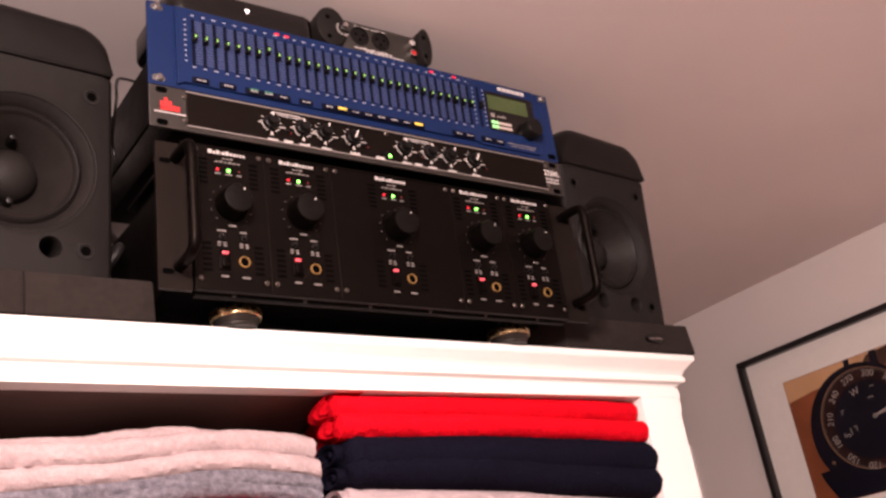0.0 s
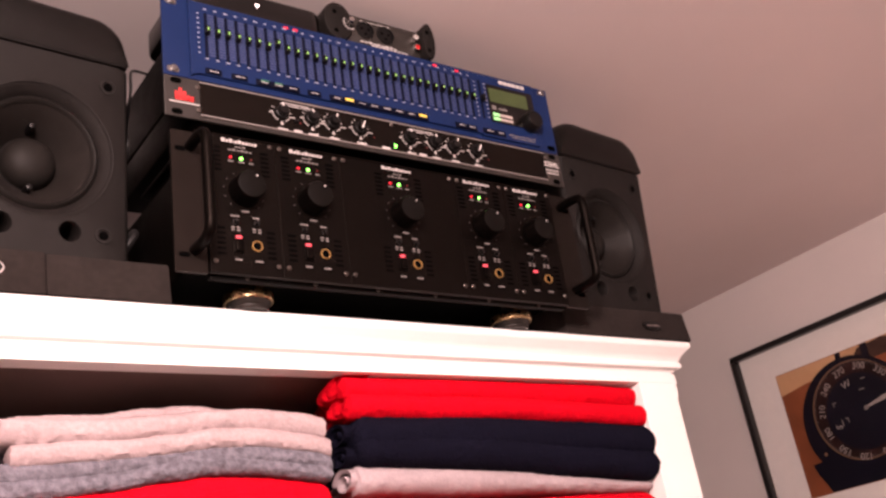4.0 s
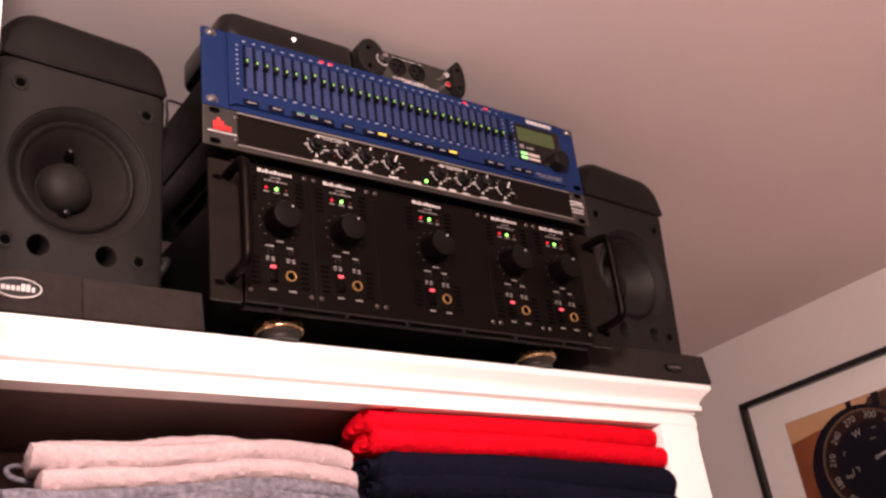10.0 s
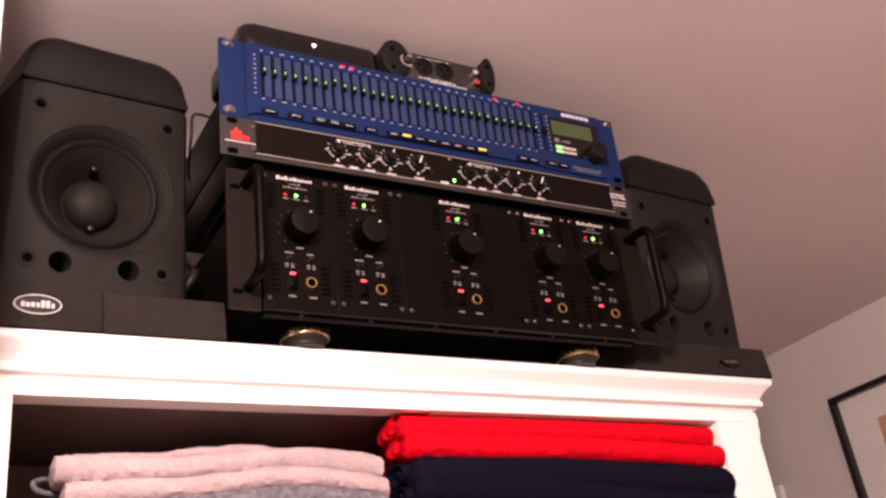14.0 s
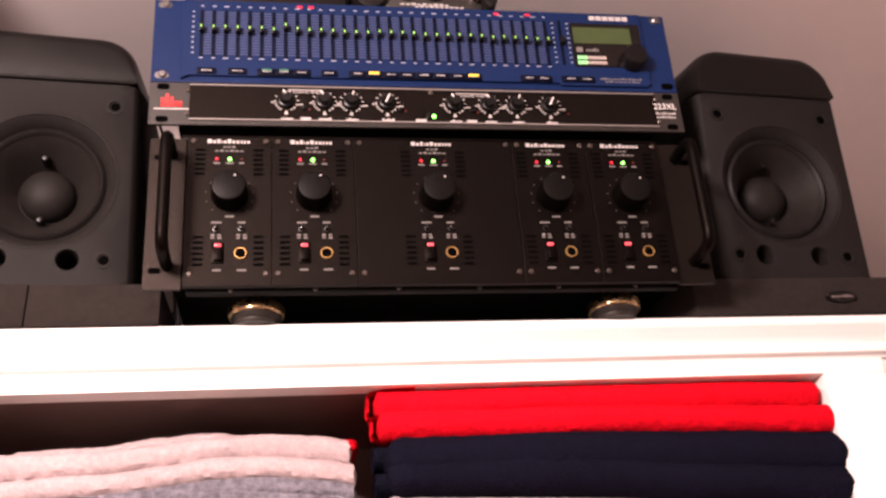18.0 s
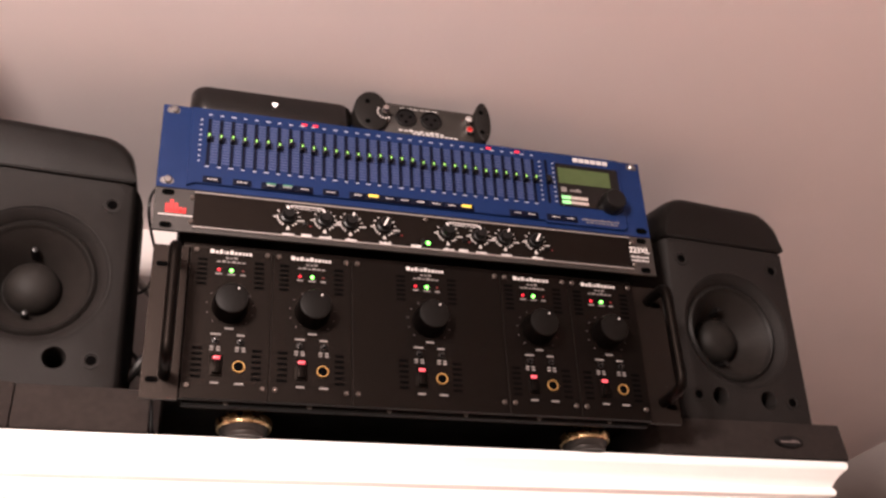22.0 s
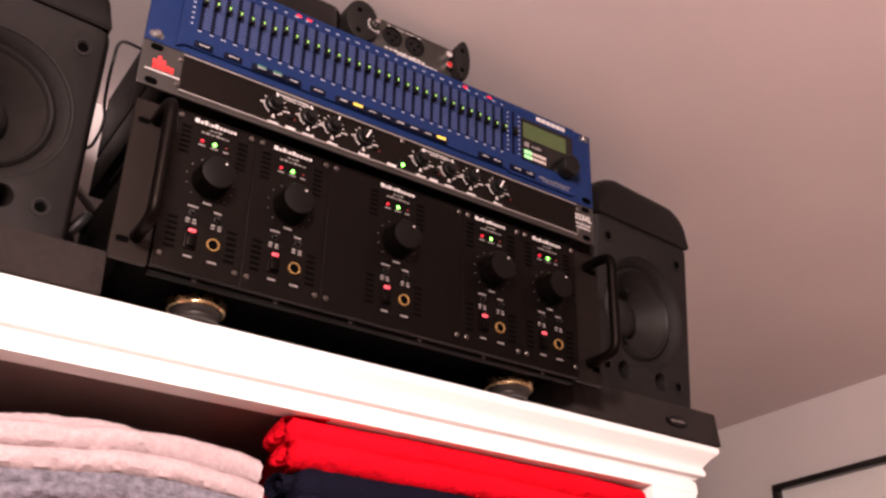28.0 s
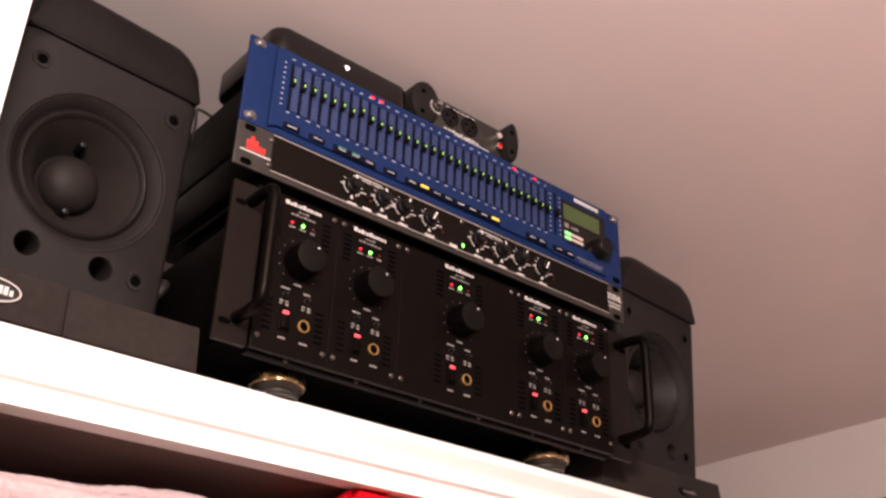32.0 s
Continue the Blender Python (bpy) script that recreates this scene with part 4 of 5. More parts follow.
# ---------------------------------------------------------------- crossover unit
DZ0, DZ1 = 2.2640, 2.3068
xo = thing("crossover_unit", LEAN @ pose(0, 0, DZ0), "black one-unit rack crossover with eight small knobs", "rack unit", "rack units")
DH = DZ1 - DZ0
part("chassis", box(-0.2170, 0.2170, 0.004, 0.215, 0.002, DH - 0.001, 0.001), M_BLACK, xo)
part("front_panel", box(-0.2413, 0.2413, 0.0, 0.0035, 0.0, DH, 0.0008), M_UNITEAR, xo, "dark grey front plate", smooth=False)
part("inner_panel", box(-0.2075, 0.2165, -0.0012, 0.001, 0.0058, DH - 0.0032, 0.0004), M_UNITPANEL, xo, smooth=False)
part("trim_line", marks([(0.0045, DH - 0.0028, 0.424, 0.0010), (0.0045, 0.0050, 0.424, 0.0011)], -0.0016, 0.0), M_SILVER, xo)
zz = lambda v: v + 0.2 - DZ0
bm = marks([(-0.2300 + 0.0, zz(2.0867), 0.0030, 0.0075), (-0.2262, zz(2.0885), 0.0030, 0.0120), (-0.2224, zz(2.0870), 0.0030, 0.0090), (-0.2186, zz(2.0845), 0.0026, 0.0060), (-0.2150, zz(2.0842), 0.0030, 0.0058), (-0.2225, zz(2.0835), 0.0180, 0.0040)], -0.0005, 0.0)
part("red_logo", bm, M_RED, xo, "red logo shape")
part("logo_underline", marks([(-0.2224, zz(2.0793), 0.0290, 0.0012)], -0.0005, 0.0), M_PRINT, xo)
panel_words(xo, "type_print", "223XL", 0.0088, 0.2252, zz(2.0900), -0.0016, M_CLEARPRINT, 0.95)
prints(xo, "type_line", lettering(0.2150, 0.2350, zz(2.0830), 0.0022, 8, 9, 0.9) + lettering(0.2150, 0.2350, zz(2.0790), 0.0022, 7, 10, 0.9), M_PRINT, -0.0016, -0.0002)
for x in (-0.2300, 0.2300):
    for z in (zz(2.1020), zz(2.0690)):
        part("slot", prism(rounded(0.0105, 0.0058, 0.0028, 5, x, z), -0.0005, 0.001), M_SLOT, xo)
for x, z in ((-0.2092, zz(2.0985)), (-0.2090, zz(2.0743)), (0.2180, zz(2.0985)), (0.2180, zz(2.0743)), (0.0045, zz(2.1010))):
    part("screw", lathe([(0.0024, 0.0002), (0.0023, -0.0012), (0.0012, -0.0020), (0, -0.0020)], 14, at=(x, 0, z)), M_DARKSTEEL, xo)
KX = (-0.1247, -0.0914, -0.0677, -0.0359, 0.0251, 0.0572, 0.0824, 0.1137)
KA = (110, 118, 72, 66, 120, 118, 70, 64)
for k, x in enumerate(KX):
    zc = zz(2.0885)
    kn = part("knob", lathe([(0.0072, -0.0010), (0.0070, -0.0045), (0.0058, -0.0050), (0.0055, -0.0090), (0.0048, -0.0100), (0, -0.0100)], 24, at=(x, 0, zc)), M_SATIN, xo, "small black control knob")
    a = radians(KA[k])
    line = bmesh.new()
    work = bmesh.new()
    length = 0.0092 if k % 4 == 3 else 0.0036
    bmesh.ops.create_cube(work, size=1.0)
    for v in work.verts:
        v.co = Vector((v.co.x * length, v.co.y * 0.0004 - 0.0101, v.co.z * 0.0012))
    work.transform(Matrix.Translation((x + (0.0048 if length < 0.004 else 0) * math.cos(a), 0, zc + (0.0048 if length < 0.004 else 0) * math.sin(a))) @ Matrix.Rotation(-a, 4, "Y"))
    merge(line, work)
    part("pointer", line, M_CLEARPRINT, kn)
    arc = bmesh.new()
    for deg, reach, size in [(180 + 15 * j, 0.0096, (0.0014, 0.0018)) for j in range(5)] + [(150, 0.0100, (0.0008, 0.0030)), (122, 0.0102, (0.0008, 0.0022)), (58, 0.0102, (0.0008, 0.0018)), (30, 0.0102, (0.0008, 0.0026)),
                              (4, 0.0100, (0.0008, 0.0030)), (-22, 0.0098, (0.0012, 0.0030)), (-44, 0.0098, (0.0016, 0.0022)), (-62, 0.0098, (0.0016, 0.0014))]:
        if k % 4 == 0 and 40 < deg < 130:
            continue
        b = radians(deg)
        work = bmesh.new()
        bmesh.ops.create_cube(work, size=1.0)
        for v in work.verts:
            v.co = Vector((v.co.x * size[0], v.co.y * 0.0004 - 0.0014, v.co.z * size[1] * 0.8))
        work.transform(Matrix.Translation((x + reach * math.cos(b), 0, zc + reach * math.sin(b))) @ Matrix.Rotation(-b - math.pi / 2, 4, "Y"))
        merge(arc, work)
    prism([(x - 0.0018, zz(2.0750)), (x + 0.0018, zz(2.0750)), (x + 0.0004, zz(2.0786)), (x - 0.0004, zz(2.0786))], -0.0016, -0.0004, bm=arc)
    part("dial_arc", arc, M_PRINT, xo)
runs = []
for x in KX:
    runs += lettering(x - 0.0050, x + 0.0060, zz(2.0706), 0.0028, 5, int(x * 9000) % 97, 1.1) + [(x + 0.0125, zz(2.0850), 0.0042, 0.0010), (x - 0.0118, zz(2.0870), 0.0026, 0.0010)]
runs += [(-0.1080, zz(2.0705), 0.0090, 0.0024), (0.0400, zz(2.0705), 0.0090, 0.0024), (-0.0060, zz(2.0704), 0.0095, 0.0028)]
prints(xo, "printed_label", runs, M_PRINT, -0.0020, -0.0004)
prints(xo, "heading_line", [(-0.1225, zz(2.0988), 0.0045, 0.0010), (-0.0935, zz(2.0988), 0.0045, 0.0010), (-0.108, zz(2.1004), 0.029, 0.0009), (0.0270, zz(2.0984), 0.0045, 0.0010), (0.0560, zz(2.0984), 0.0045, 0.0010), (0.0415, zz(2.1000), 0.029, 0.0009)], M_PRINT, -0.0016, -0.0004)
panel_words(xo, "heading_print", "CHANNEL ONE", 0.0032, -0.1080, zz(2.0979), -0.0015, M_PRINT)
panel_words(xo, "heading_print", "CHANNEL TWO", 0.0032, 0.0415, zz(2.0975), -0.0015, M_PRINT)
for x in (-0.1090, -0.0240, 0.0420, 0.1260):
    part("push_button", box(x - 0.0020, x + 0.0020, -0.0040, 0.0, zz(2.0800), zz(2.0830), 0.0006), M_SATIN, xo)
    part("indicator_light", lathe([(0.0010, -0.0008), (0.0009, -0.0017), (0, -0.0018)], 10, at=(x + 0.0045, 0, zz(2.0805))), M_DIMRED, xo)
part("power_light", lathe([(0.0019, -0.0006), (0.0018, -0.0020), (0.0010, -0.0028), (0, -0.0030)], 14, at=(0.0058, 0, zz(2.0752))), M_GREENLED, xo, "glowing green power light")
part("power_switch", box(-0.0012, 0.0018, -0.0060, 0.0, zz(2.0700), zz(2.0775), 0.0007), M_SATIN, xo)

# ---------------------------------------------------------------- graphic equaliser
EZ0, EZ1 = 2.3072, 2.3961
eq = thing("graphic_equaliser", LEAN @ pose(0, 0, EZ0), "blue two-unit rack equaliser with rows of lit sliders", "rack unit", "rack units")
EH = EZ1 - EZ0
ez = lambda v: v + 0.2 - EZ0
part("chassis", box(-0.2170, 0.2170, 0.004, 0.215, 0.002, EH - 0.017, 0.001), M_BLACK, eq)
part("front_plate", box(-0.2413, 0.2413, 0.0, 0.0035, 0.0, EH, 0.0008), M_BLUE, eq, "blue anodised front plate", smooth=False)
part("raised_panel", prism([(-0.2155, 0.0025), (-0.2085, 0.0062), (0.1270, 0.0062), (0.1290, 0.0040), (0.2120, 0.0040), (0.2160, 0.0075), (0.2160, EH - 0.0012), (-0.2155, EH - 0.0012)], -0.0030, 0.001, bevel=0.0008), M_BLUE, eq, smooth=False)
F = -0.0030
SX = [-0.1990 + 0.01060 * k for k in range(31)]
slot_mesh = mesh_of("slider_slot", prism(rounded(0.0033, 0.0515, 0.0012, 3), F - 0.0002, F + 0.001), M_NAVY)
cap_mesh = mesh_of("slider_cap", box(-0.0021, 0.0021, F - 0.0070, F, -0.0038, 0.0038, 0.0009), M_SATIN)
tip_mesh = mesh_of("slider_light", box(-0.0007, 0.0007, F - 0.0073, F - 0.006, -0.0013, 0.0013, 0.0003), M_GREENTIP)
rng = random.Random(4)
for k, x in enumerate(SX):
    part("slider_slot", slot_mesh, M_NAVY, eq, at=(x, 0, ez(2.1578)))
    z = 2.1614 - 0.0032 * k / 30 + rng.uniform(-0.0009, 0.0009) + {6: -0.0020, 7: 0.0038}.get(k, 0)
    c = part("slider_cap", cap_mesh, M_SATIN, eq, at=(x, 0, ez(z)))
    part("slider_light", tip_mesh, M_GREENTIP, c)
lines = []
for k in range(30):
    for j in range(16):
        lines.append((SX[k] + 0.0053, ez(2.1360) + 0.0030 * j, 0.0066, 0.0012))
tagged(part("scale_print", marks(lines, F - 0.0002, F + 0.0002), M_BLUELINE, eq, smooth=False), kind="stuff")
runs = []
for k, x in enumerate(SX):
    w = 0.0042 + 0.0018 * (k % 3 == 2)
    runs += [(x, ez(2.1879), w * 0.75, 0.0010), (x, ez(2.1312), w * 0.75, 0.0010)]
for j in range(9):
    for x in (-0.2066, 0.1265, 0.1410):
        runs.append((x, ez(2.1365) + 0.0056 * j, 0.0022, 0.0010))
prints(eq, "frequency_mark", runs, M_EQPRINT, F - 0.0002, F + 0.0002)
for x in (-0.1120, -0.1015, 0.0730, 0.1032):
    part("warning_light", marks([(x, ez(2.1897), 0.0048, 0.0020)], F - 0.0008, F + 0.0002), M_REDLED, eq, "small lit red indicator")
part("slider_slot", slot_mesh, M_NAVY, eq, at=(0.1335, 0, ez(2.1590)))
part("slider_cap", cap_mesh, M_SATIN, eq, at=(0.1335, 0, ez(2.1590)))
for x0, x1 in ((-0.1500, -0.1026), (-0.0690, 0.0532), (0.0895, 0.1198), (0.1286, 0.1612)):
    part("button_strip", box(x0, x1, F - 0.0008, F + 0.001, ez(2.1172) - 0.0036, ez(2.1172) + 0.0036, 0.0006), M_NAVY, eq, "dark strip behind the buttons")
for x, w in ((-0.1937, 0.0165), (-0.1673, 0.0165), (-0.1414, 0.0140), (-0.1265, 0.0140), (-0.1108, 0.0140), (-0.0865, 0.0150), (-0.0609, 0.0135), (-0.0463, 0.0135), (-0.0310, 0.0135), (-0.0165, 0.0135), (-0.0010, 0.0145), (0.0145, 0.0145), (0.0300, 0.0140), (0.0450, 0.0140), (0.0975, 0.0135), (0.1118, 0.0135), (0.1371, 0.0145), (0.1527, 0.0145)):
    z = ez(2.1172)
    b = part("button", box(x - w / 2, x + w / 2, F - 0.0020, F + 0.001, z - 0.0029, z + 0.0029, 0.0008), M_NAVY, eq)
    part("button_print", marks(lettering(x - w * 0.28, x + w * 0.28, z - 0.0002, 0.0014, 4, int(x * 9000) % 89), F - 0.0023, F - 0.0012), M_PRINT, b)
    if abs(x + 0.0463) < 0.001 or abs(x - 0.0450) < 0.001:
        part("button_light", box(x - w * 0.36, x + w * 0.36, F - 0.0028, F - 0.0006, z - 0.0008, z + 0.0020, 0.0008), M_YELLOW, b, "lit yellow button lens")
    if abs(x + 0.1414) < 0.001 or abs(x + 0.1265) < 0.001:
        part("button_light", box(x - w * 0.30, x + w * 0.30, F - 0.0027, F - 0.0006, z + 0.0004, z + 0.0022, 0.0004), M_DIMGREEN, b, "dim green button light")
prints(eq, "maker_print", [(0.1672 + 0.0066 * k, ez(2.1887), 0.0056, 0.0048) for k in range(6)], M_PRINT, F - 0.0003, F + 0.0002)
disp = part("display", prism(rounded(0.0690, 0.0500, 0.002, 4, 0.1780, ez(2.1568)), F - 0.0008, F + 0.001), M_GLOSS, eq, "black display window")
part("lcd", prism(rounded(0.0570, 0.0185, 0.001, 3, 0.1742, ez(2.1675)), F - 0.0013, F), M_LCD, disp, "green liquid crystal screen")
part("display_print", marks([(0.1500, ez(2.1508), 0.0060, 0.0055)] + lettering(0.1560, 0.1690, ez(2.1508), 0.0038, 5, 6), F - 0.0013, F), M_GREYPRINT, disp)
part("meter_lit", marks([(0.1478 + 0.0024 * k, ez(zv), 0.0016, 0.0040) for k in range(4) for zv in (2.1418, 2.1362)], F - 0.0014, F), M_METER, disp)
part("meter_unlit", marks([(0.1574 + 0.0024 * k, ez(zv), 0.0016, 0.0034) for k in range(8) for zv in (2.1418, 2.1362)], F - 0.0014, F), M_METEROFF, disp)
part("data_knob", lathe([(0.0125, F), (0.0122, F - 0.004), (0.0112, F - 0.0125), (0.0100, F - 0.0140), (0, F - 0.0136)], 32, at=(0.2005, 0, ez(2.1395))), M_SATIN, eq, "round black rotary knob")
part("type_print", marks(lettering(0.1660, 0.2070, ez(2.1188), 0.0020, 12, 7) + lettering(0.1700, 0.2050, ez(2.1158), 0.0018, 8, 8), F - 0.0003, F + 0.0002), M_GREYPRINT, eq)
for x in (-0.2322, 0.2322):
    for z in (ez(2.1900), ez(2.1138)):
        steel = z > 0.05 or x < 0
        part("slot", prism(rounded(0.0120, 0.0066, 0.0032, 5, x, z), -0.0004, 0.001), M_SLOT if not steel else M_STEEL, eq)
        if not steel:
            continue
        part("screw", lathe([(0.0040, 0.0), (0.0038, -0.0016), (0.0026, -0.0026), (0, -0.0028)], 18, at=(x + 0.0008, 0, z + 0.0008)), M_STEEL, eq)

# ---------------------------------------------------------------- on top of the equaliser
stb = thing("media_box", LEAN @ pose(-0.140, 0.0015, EZ1), "black plastic media box with a small glowing logo", "media box")
part("shell", prism(rounded(0.155, 0.115, 0.016, 8, 0, 0.0575), 0.0, 0.0285, axis="z", bevel=0.003), M_GLOSS, stb)
part("lower_seam", prism(rounded(0.1535, 0.1135, 0.016, 8, 0, 0.0575), 0.0004, 0.0035, axis="z"), M_SATIN, stb)
part("logo_light", prism([(0.0000, 0.0128), (0.0028, 0.0170), (0.0015, 0.0178), (-0.0015, 0.0178), (-0.0028, 0.0170)], -0.0006, 0.001), M_LOGOLIGHT, stb, "small glowing white logo")

di = thing("di_box", LEAN @ pose(0.0105, 0.0, EZ1), "dark grey direct box with black rubber end caps", "direct box")
part("body", box(-0.046, 0.052, 0.006, 0.085, 0.004, 0.0410, 0.0015), M_DIBODY, di)
for x, rx, y0 in ((-0.0555, 0.0178, 0.0), (0.0585, 0.0085, -0.006)):
    part("end_cap", prism(ellipse(rx, 0.0238, 40, x, 0.0240), y0, 0.088, bevel=0.0022), M_RUBBER, di, "black rubber end cap")
    for dx, z in ((-0.25 * rx, 0.0105), (-0.25 * rx, 0.0345)):
        part("cap_screw", lathe([(0.0026, 0.0010), (0.0025, -0.0004), (0, -0.0004)], 12, at=(x + dx, y0, z)), M_SLOT, di)
for x in (-0.0195, 0.0065):
    soc = part("socket", lathe([(0.0112, 0.006), (0.0110, 0.0044), (0.0098, 0.0040), (0.0092, 0.0060)], 32, at=(x, 0, 0.0245)), M_SATIN, di, "round three-pin audio socket")
    part("socket_face", lathe([(0.0094, 0.0056), (0, 0.0056)], 28, at=(x, 0, 0.0245)), M_SATIN, soc)
    for dx, dz in ((-0.0045, 0.0015), (0.0045, 0.0015), (0, -0.005)):
        part("pin_hole", lathe([(0.0015, 0.0054), (0.0014, 0.0050), (0, 0.0050)], 10, at=(x + dx, 0, 0.0245 + dz)), M_SLOT, soc)
part("level_knob", lathe([(0.0042, 0.0062), (0.0042, 0.0), (0.0032, -0.0060), (0.0026, -0.0072), (0, -0.0074)], 20, at=(-0.0425, 0, 0.0250)), M_CHROME, di, "small bright metal knob")
arc = []
for j in range(7):
    b = radians(150 + 25 * j)
    arc.append((-0.0425 + 0.0075 * math.cos(b), 0.0235 + 0.0075 * math.sin(b), 0.0015, 0.0015))
part("knob_ring", marks(arc, -0.0012, 0.006), M_PRINT, di)
for z, m in ((0.0295, M_PRINT), (0.0165, M_RED)):
    r = part("phono_socket", lathe([(0.0046, 0.006), (0.0046, 0.0010), (0.0040, 0.0), (0.0034, 0.0), (0.0032, 0.004)], 20, at=(0.0455, 0, z)), M_CHROME, di, "bright metal phono socket")
    part("socket_insert", lathe([(0.0028, 0.003), (0.0028, 0.0004), (0.0016, 0.0000), (0.0014, 0.0020), (0, 0.0020)], 18, at=(0.0455, 0, z)), m, r)
prints(di, "print", lettering(-0.028, 0.020, 0.0090, 0.0022, 9, 3) + lettering(-0.014, 0.034, 0.0066, 0.0022, 10, 4) + lettering(-0.026, 0.014, 0.0360, 0.0012, 6, 5), M_PRINT, 0.0052, 0.0065)

# ---------------------------------------------------------------- picture on the east wall
pic = thing("framed_picture", pose(RIGHT, 0, 0), "framed photograph of a compass in a thin black frame", "picture")
PY1, PY0, PZ1, PZ0 = 0.6145, 0.056, 2.3045, 1.8900
fw = 0.0125


def wall_rect(y0, y1, z0, z1, d0, d1, bevel=0.0):
    return box(-d1, -d0, y0, y1, z0, z1, bevel)


part("frame_top", wall_rect(PY0, PY1, PZ1 - fw, PZ1, 0.0, 0.022, 0.002), M_FRAME, pic)
part("frame_bottom", wall_rect(PY0, PY1, PZ0, PZ0 + fw, 0.0, 0.022, 0.002), M_FRAME, pic)
part("frame_side", wall_rect(PY1 - fw, PY1, PZ0 + fw, PZ1 - fw, 0.0, 0.022, 0.002), M_FRAME, pic)
part("frame_side", wall_rect(PY0, PY0 + fw, PZ0 + fw, PZ1 - fw, 0.0, 0.022, 0.002), M_FRAME, pic)
part("mat_board", wall_rect(PY0 + fw, PY1 - fw, PZ0 + fw, PZ1 - fw, 0.002, 0.006), M_MAT, pic, "off-white mat board", smooth=False)
photo = part("photograph", wall_rect(0.160, 0.5205, 1.9690, 2.2320, 0.005, 0.0070), M_ORANGE, pic, "orange-brown photograph of a compass", smooth=False)


def disc_on_wall(cy, cz, ry, rz, d0, d1, seg=56):
    return prism([(cy + ry * math.cos(2 * math.pi * k / seg), cz + rz * math.sin(2 * math.pi * k / seg)) for k in range(seg)], -d1, -d0, axis="x")


def clipped(pts, d0, d1):
    return prism([(min(max(y, 0.161), 0.5195), min(max(z, 1.970), 2.231)) for y, z in pts], -d1, -d0, axis="x")


CY, CZ = 0.356, 2.111
part("table_edge", clipped([(0.5195, 2.186), (0.46, 2.194), (0.161, 2.224), (0.161, 2.231), (0.5195, 2.231)], 0.0069, 0.0072), M_TAN, photo)
for y0, y1 in ((0.360, 0.373), (0.298, 0.314)):
    part("compass_lug", clipped([(y0, 2.19), (y1, 2.19), (y1 - 0.003, 2.231), (y0 - 0.003, 2.231)], 0.0069, 0.0074), M_COMPASS, photo)
part("strap_loop", clipped([(0.318, 2.196), (0.330, 2.214), (0.318, 2.226), (0.262, 2.231), (0.222, 2.222), (0.205, 2.196), (0.216, 2.180), (0.240, 2.198)], 0.0069, 0.0073), M_STRAP, photo)
part("compass_shadow", clipped([(0.494, 2.032), (0.487, 2.010), (0.466, 1.970), (0.161, 1.970), (0.161, 2.07), (0.33, 2.04)], 0.0069, 0.0073), M_COMPASS, photo)
body = []
for k in range(64):
    q = 2 * math.pi * k / 64
    body.append((0.362 + 0.126 * math.cos(q) * (1.0 + 0.04 * max(0, -math.sin(q))), 2.098 + 0.122 * math.sin(q)))
part("compass_body", clipped(body, 0.0070, 0.0076), M_COMPASS, photo)
part("compass_rim", disc_on_wall(CY, CZ, 0.1035, 0.0990, 0.0072, 0.0078), M_COMPASSRIM, photo)
part("bezel_ring", disc_on_wall(CY - 0.001, CZ, 0.1010, 0.0966, 0.0074, 0.0079), M_DIALBAND, photo)
part("compass_dial", disc_on_wall(CY - 0.006, CZ - 0.005, 0.0790, 0.0760, 0.0076, 0.0080), M_COMPASS, photo)


def words(text, size, y, z, turn, depth):
    cu = bpy.data.curves.new("words", "FONT")
    cu.body, cu.size, cu.align_x, cu.align_y, cu.extrude = text, size, "CENTER", "CENTER", 0.0002
    tmp = bpy.data.objects.new("words", cu)
    scene.collection.objects.link(tmp)
    me = bpy.data.meshes.new_from_object(tmp.evaluated_get(bpy.context.evaluated_depsgraph_get()))
    bpy.data.objects.remove(tmp)
    me.transform(Matrix.Translation((-depth, y, z)) @ pose(0, 0, 0, 90, 0, -90) @ Matrix.Rotation(radians(turn), 4, "Z"))
    me.materials.append(M_DIALWHITE)
    return me


DY, DZ = 0.349, 2.106
for k, text in enumerate(("330", "300", "270", "240", "210", "180", "150", "120", "90", "60", "30", "N")):
    ang = 45 + 30.2 * k
    y, z = DY - 0.0885 * math.cos(radians(ang)), DZ + 0.0885 * math.sin(radians(ang))
    part("dial_number", words(text, 0.0185, y, z, ang - 90, 0.0082), M_PRINT, photo)
for text, y, z, turn in (("W", 0.365, 2.164, 12), ("S", 0.408, 2.088, 75), ("E", 0.306, 2.044, 165)):
    part("dial_letter", words(text, 0.020, y, z, turn, 0.0082), M_PRINT, photo)
bm = bmesh.new()
for k in range(120):
    q = radians(3 * k)
    r = 0.0968 if k % 5 else 0.0955
    c, s = math.cos(q), math.sin(q)
    y0, z0 = CY - r * c, CZ + (r - 0.003) * s
    y1, z1 = CY - (r + 0.003) * c, CZ + r * s
    w = 0.0005 + 0.0003 * (k % 5 == 0)
    prism([(y0 - w * s, z0 - w * c), (y0 + w * s, z0 + w * c), (y1 + w * s, z1 + w * c), (y1 - w * s, z1 - w * c)], -0.0082, -0.0078, axis="x", bm=bm)
tagged(part("dial_ticks", bm, M_GREYPRINT, photo), kind="stuff")
part("needle", clipped([(0.334, 2.1085), (0.334, 2.1125), (0.296, 2.1225), (0.262, 2.124), (0.296, 2.1130)], 0.0078, 0.0083), M_DIALWHITE, photo)
part("pivot", disc_on_wall(0.338, 2.109, 0.005, 0.005, 0.0079, 0.0083, 20), M_GREYPRINT, photo)
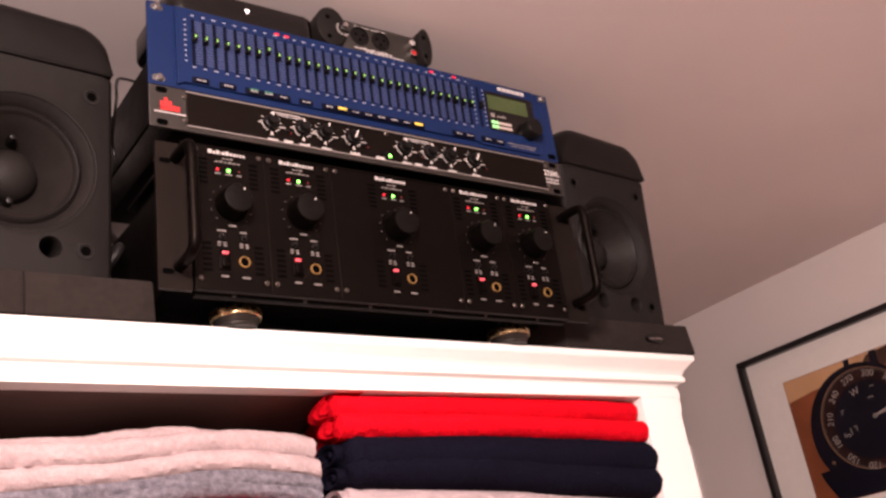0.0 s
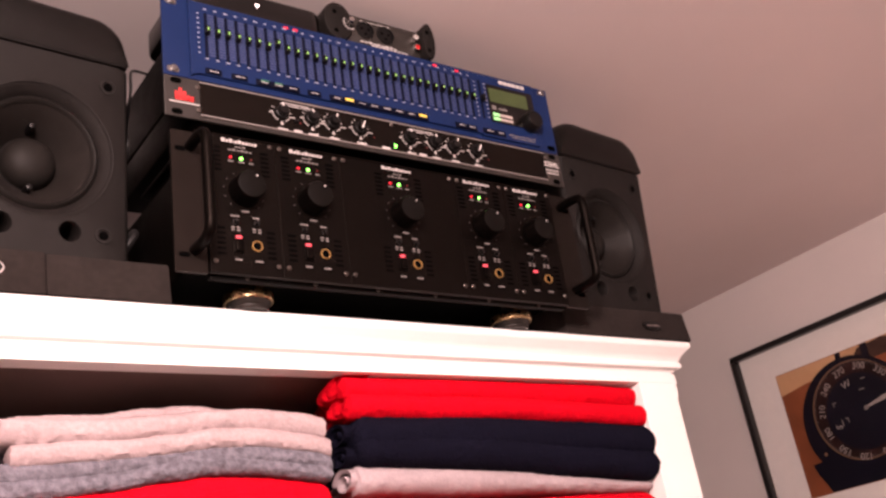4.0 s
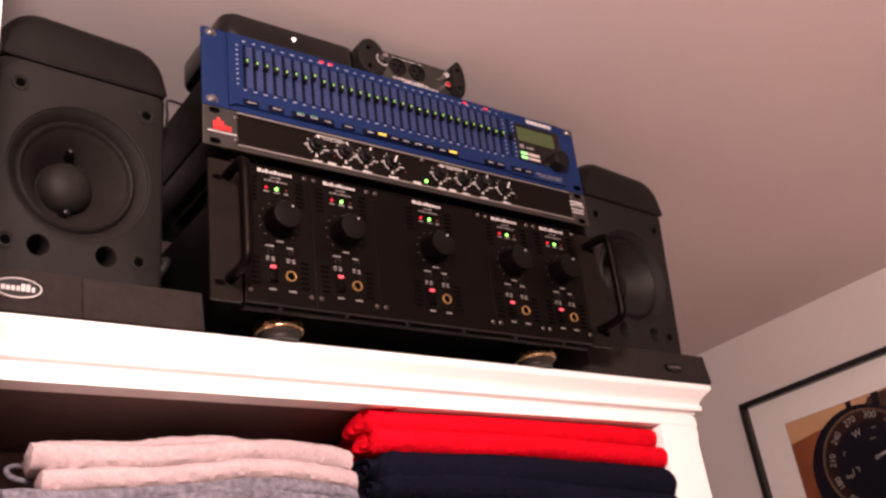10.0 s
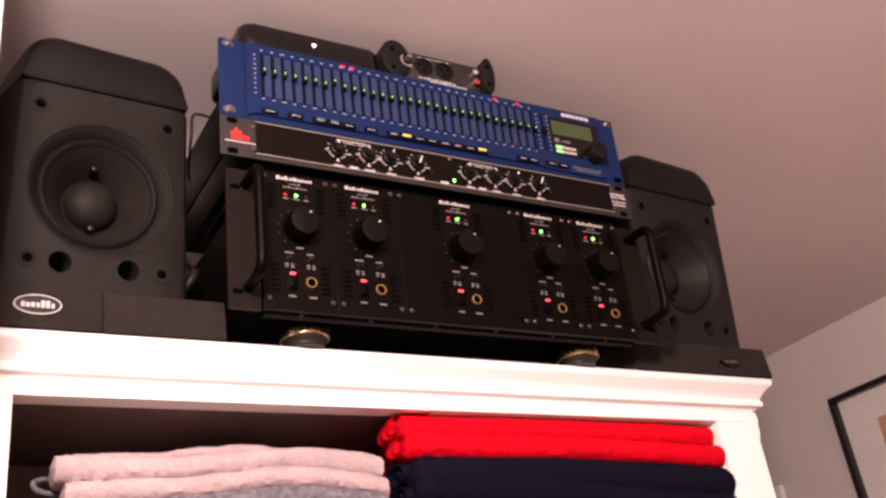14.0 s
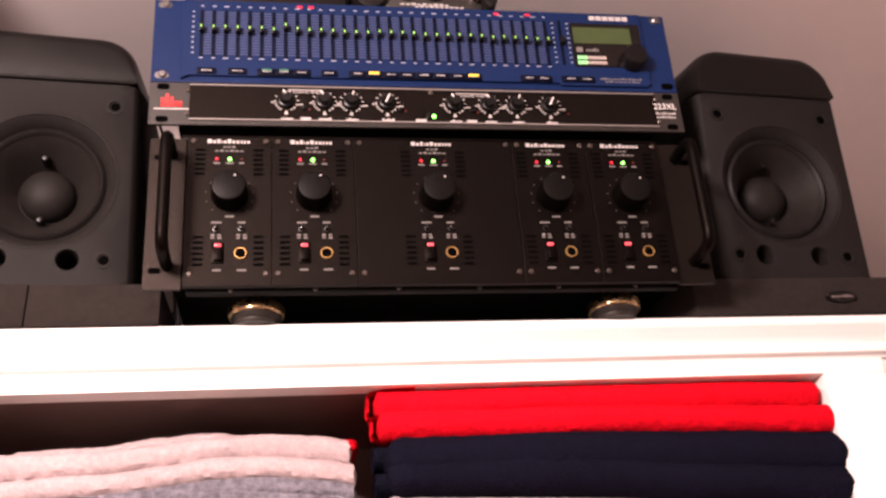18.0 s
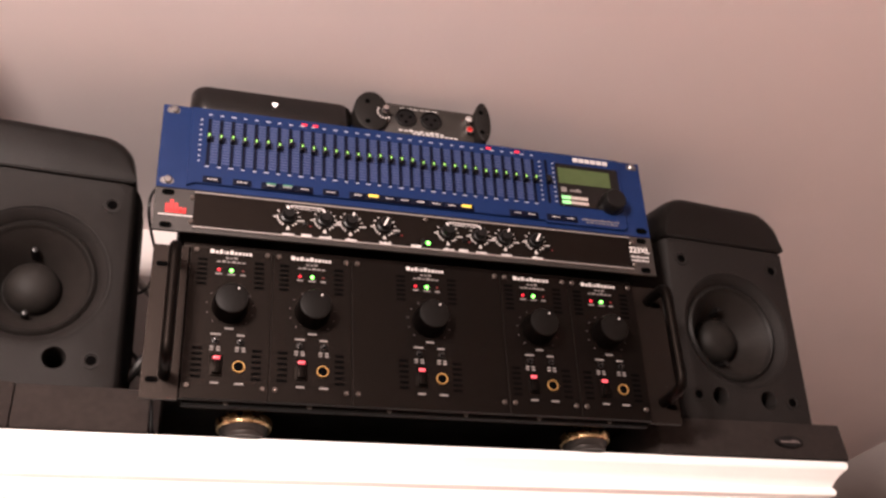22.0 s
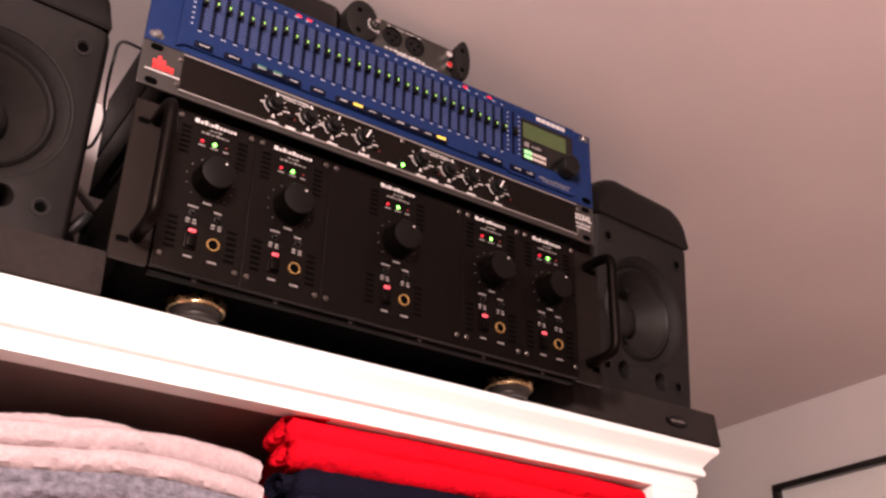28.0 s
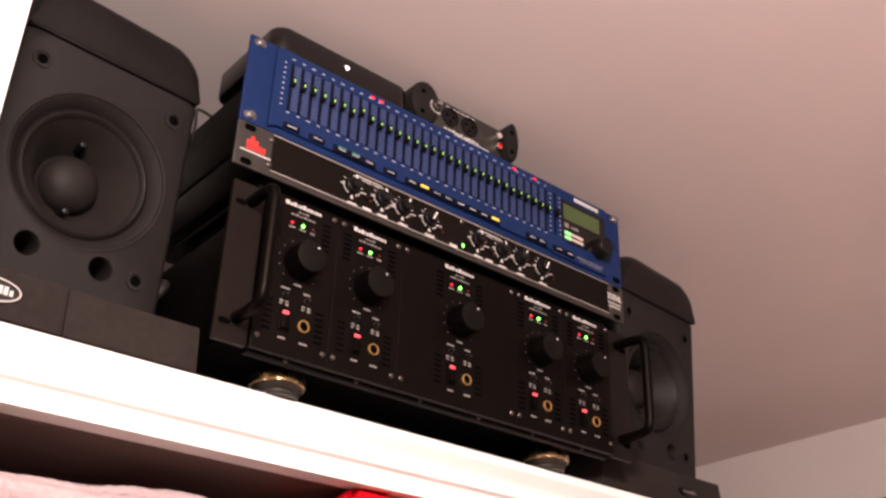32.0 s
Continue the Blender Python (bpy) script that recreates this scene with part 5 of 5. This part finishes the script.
for y, z, w, h in ((0.404, 2.137, 0.004, 0.0012), (0.406, 2.133, 0.0012, 0.004), (0.386, 2.101, 0.004, 0.0014), (0.384, 2.097, 0.0014, 0.005), (0.398, 2.094, 0.0014, 0.007), (0.335, 2.146, 0.006, 0.0014), (0.326, 2.166, 0.005, 0.0012)):
    part("dial_mark", clipped([(y - w, z - h), (y + w, z - h), (y + w, z + h), (y - w, z + h)], 0.0079, 0.0083), M_GREYPRINT, photo)
part("screw_dot", disc_on_wall(0.457, 2.0455, 0.0040, 0.0040, 0.0074, 0.0080, 20), M_COMPASSRIM, photo)

solid("cable_cover", box(RIGHT - 0.012, RIGHT - 0.0003, 0.812, 0.834, 1.4, 2.174, 0.003), M_WHITE, "white plastic cable cover strip on the wall", "cable cover")

# ---------------------------------------------------------------- cables behind the gear


def cable(label, pts, r, m):
    return solid("cable", tube("cable", pts, r, m), m, label, "cable", group="cables behind the rack")


cable("thin black cable looping behind the loudspeaker", [(-0.205, 0.120, 2.392), (-0.2315, 0.100, 2.379), (-0.243, 0.078, 2.356), (-0.2465, 0.068, 2.333), (-0.2440, 0.085, 2.320), (-0.2385, 0.110, 2.312), (-0.2345, 0.118, 2.301), (-0.2375, 0.118, 2.280), (-0.2455, 0.118, 2.265), (-0.275, 0.118, 2.252)], 0.0015, M_CABLE)
cable("thick black cable along the rack case", [(-0.285, 0.10, 2.128), (-0.262, 0.10, 2.152), (-0.248, 0.105, 2.172), (-0.234, 0.11, 2.196), (-0.224, 0.17, 2.215)], 0.0048, M_CABLE)
cable("black cable hanging beside the rack", [(-0.275, 0.16, 2.232), (-0.258, 0.16, 2.225), (-0.244, 0.16, 2.213), (-0.232, 0.16, 2.195), (-0.226, 0.15, 2.15), (-0.224, 0.14, 2.099)], 0.0020, M_CABLE)
cable("black cable hanging beside the rack", [(-0.277, 0.17, 2.222), (-0.258, 0.17, 2.213), (-0.240, 0.17, 2.200), (-0.231, 0.165, 2.17), (-0.230, 0.15, 2.099)], 0.0016, M_CABLE)
cable("black cable lying on the bookcase top", [(-0.262, 0.13, 2.150), (-0.246, 0.13, 2.135), (-0.238, 0.12, 2.115), (-0.226, 0.10, 2.098)], 0.0022, M_CABLE)
cable("grey cable hanging on the wall behind the rack", [(-0.262, 0.305, 2.383), (-0.234, 0.305, 2.355), (-0.205, 0.305, 2.326), (-0.17, 0.305, 2.29)], 0.0048, M_WIRE)
cable("thick black cable crossing behind the foam pad", [(-0.268, 0.19, 2.190), (-0.252, 0.185, 2.178), (-0.236, 0.18, 2.160), (-0.224, 0.17, 2.140)], 0.0042, M_CABLE)
cable("black cable hanging beside the rack", [(-0.236, 0.20, 2.175), (-0.238, 0.195, 2.145), (-0.244, 0.19, 2.115), (-0.252, 0.18, 2.098)], 0.0024, M_CABLE)
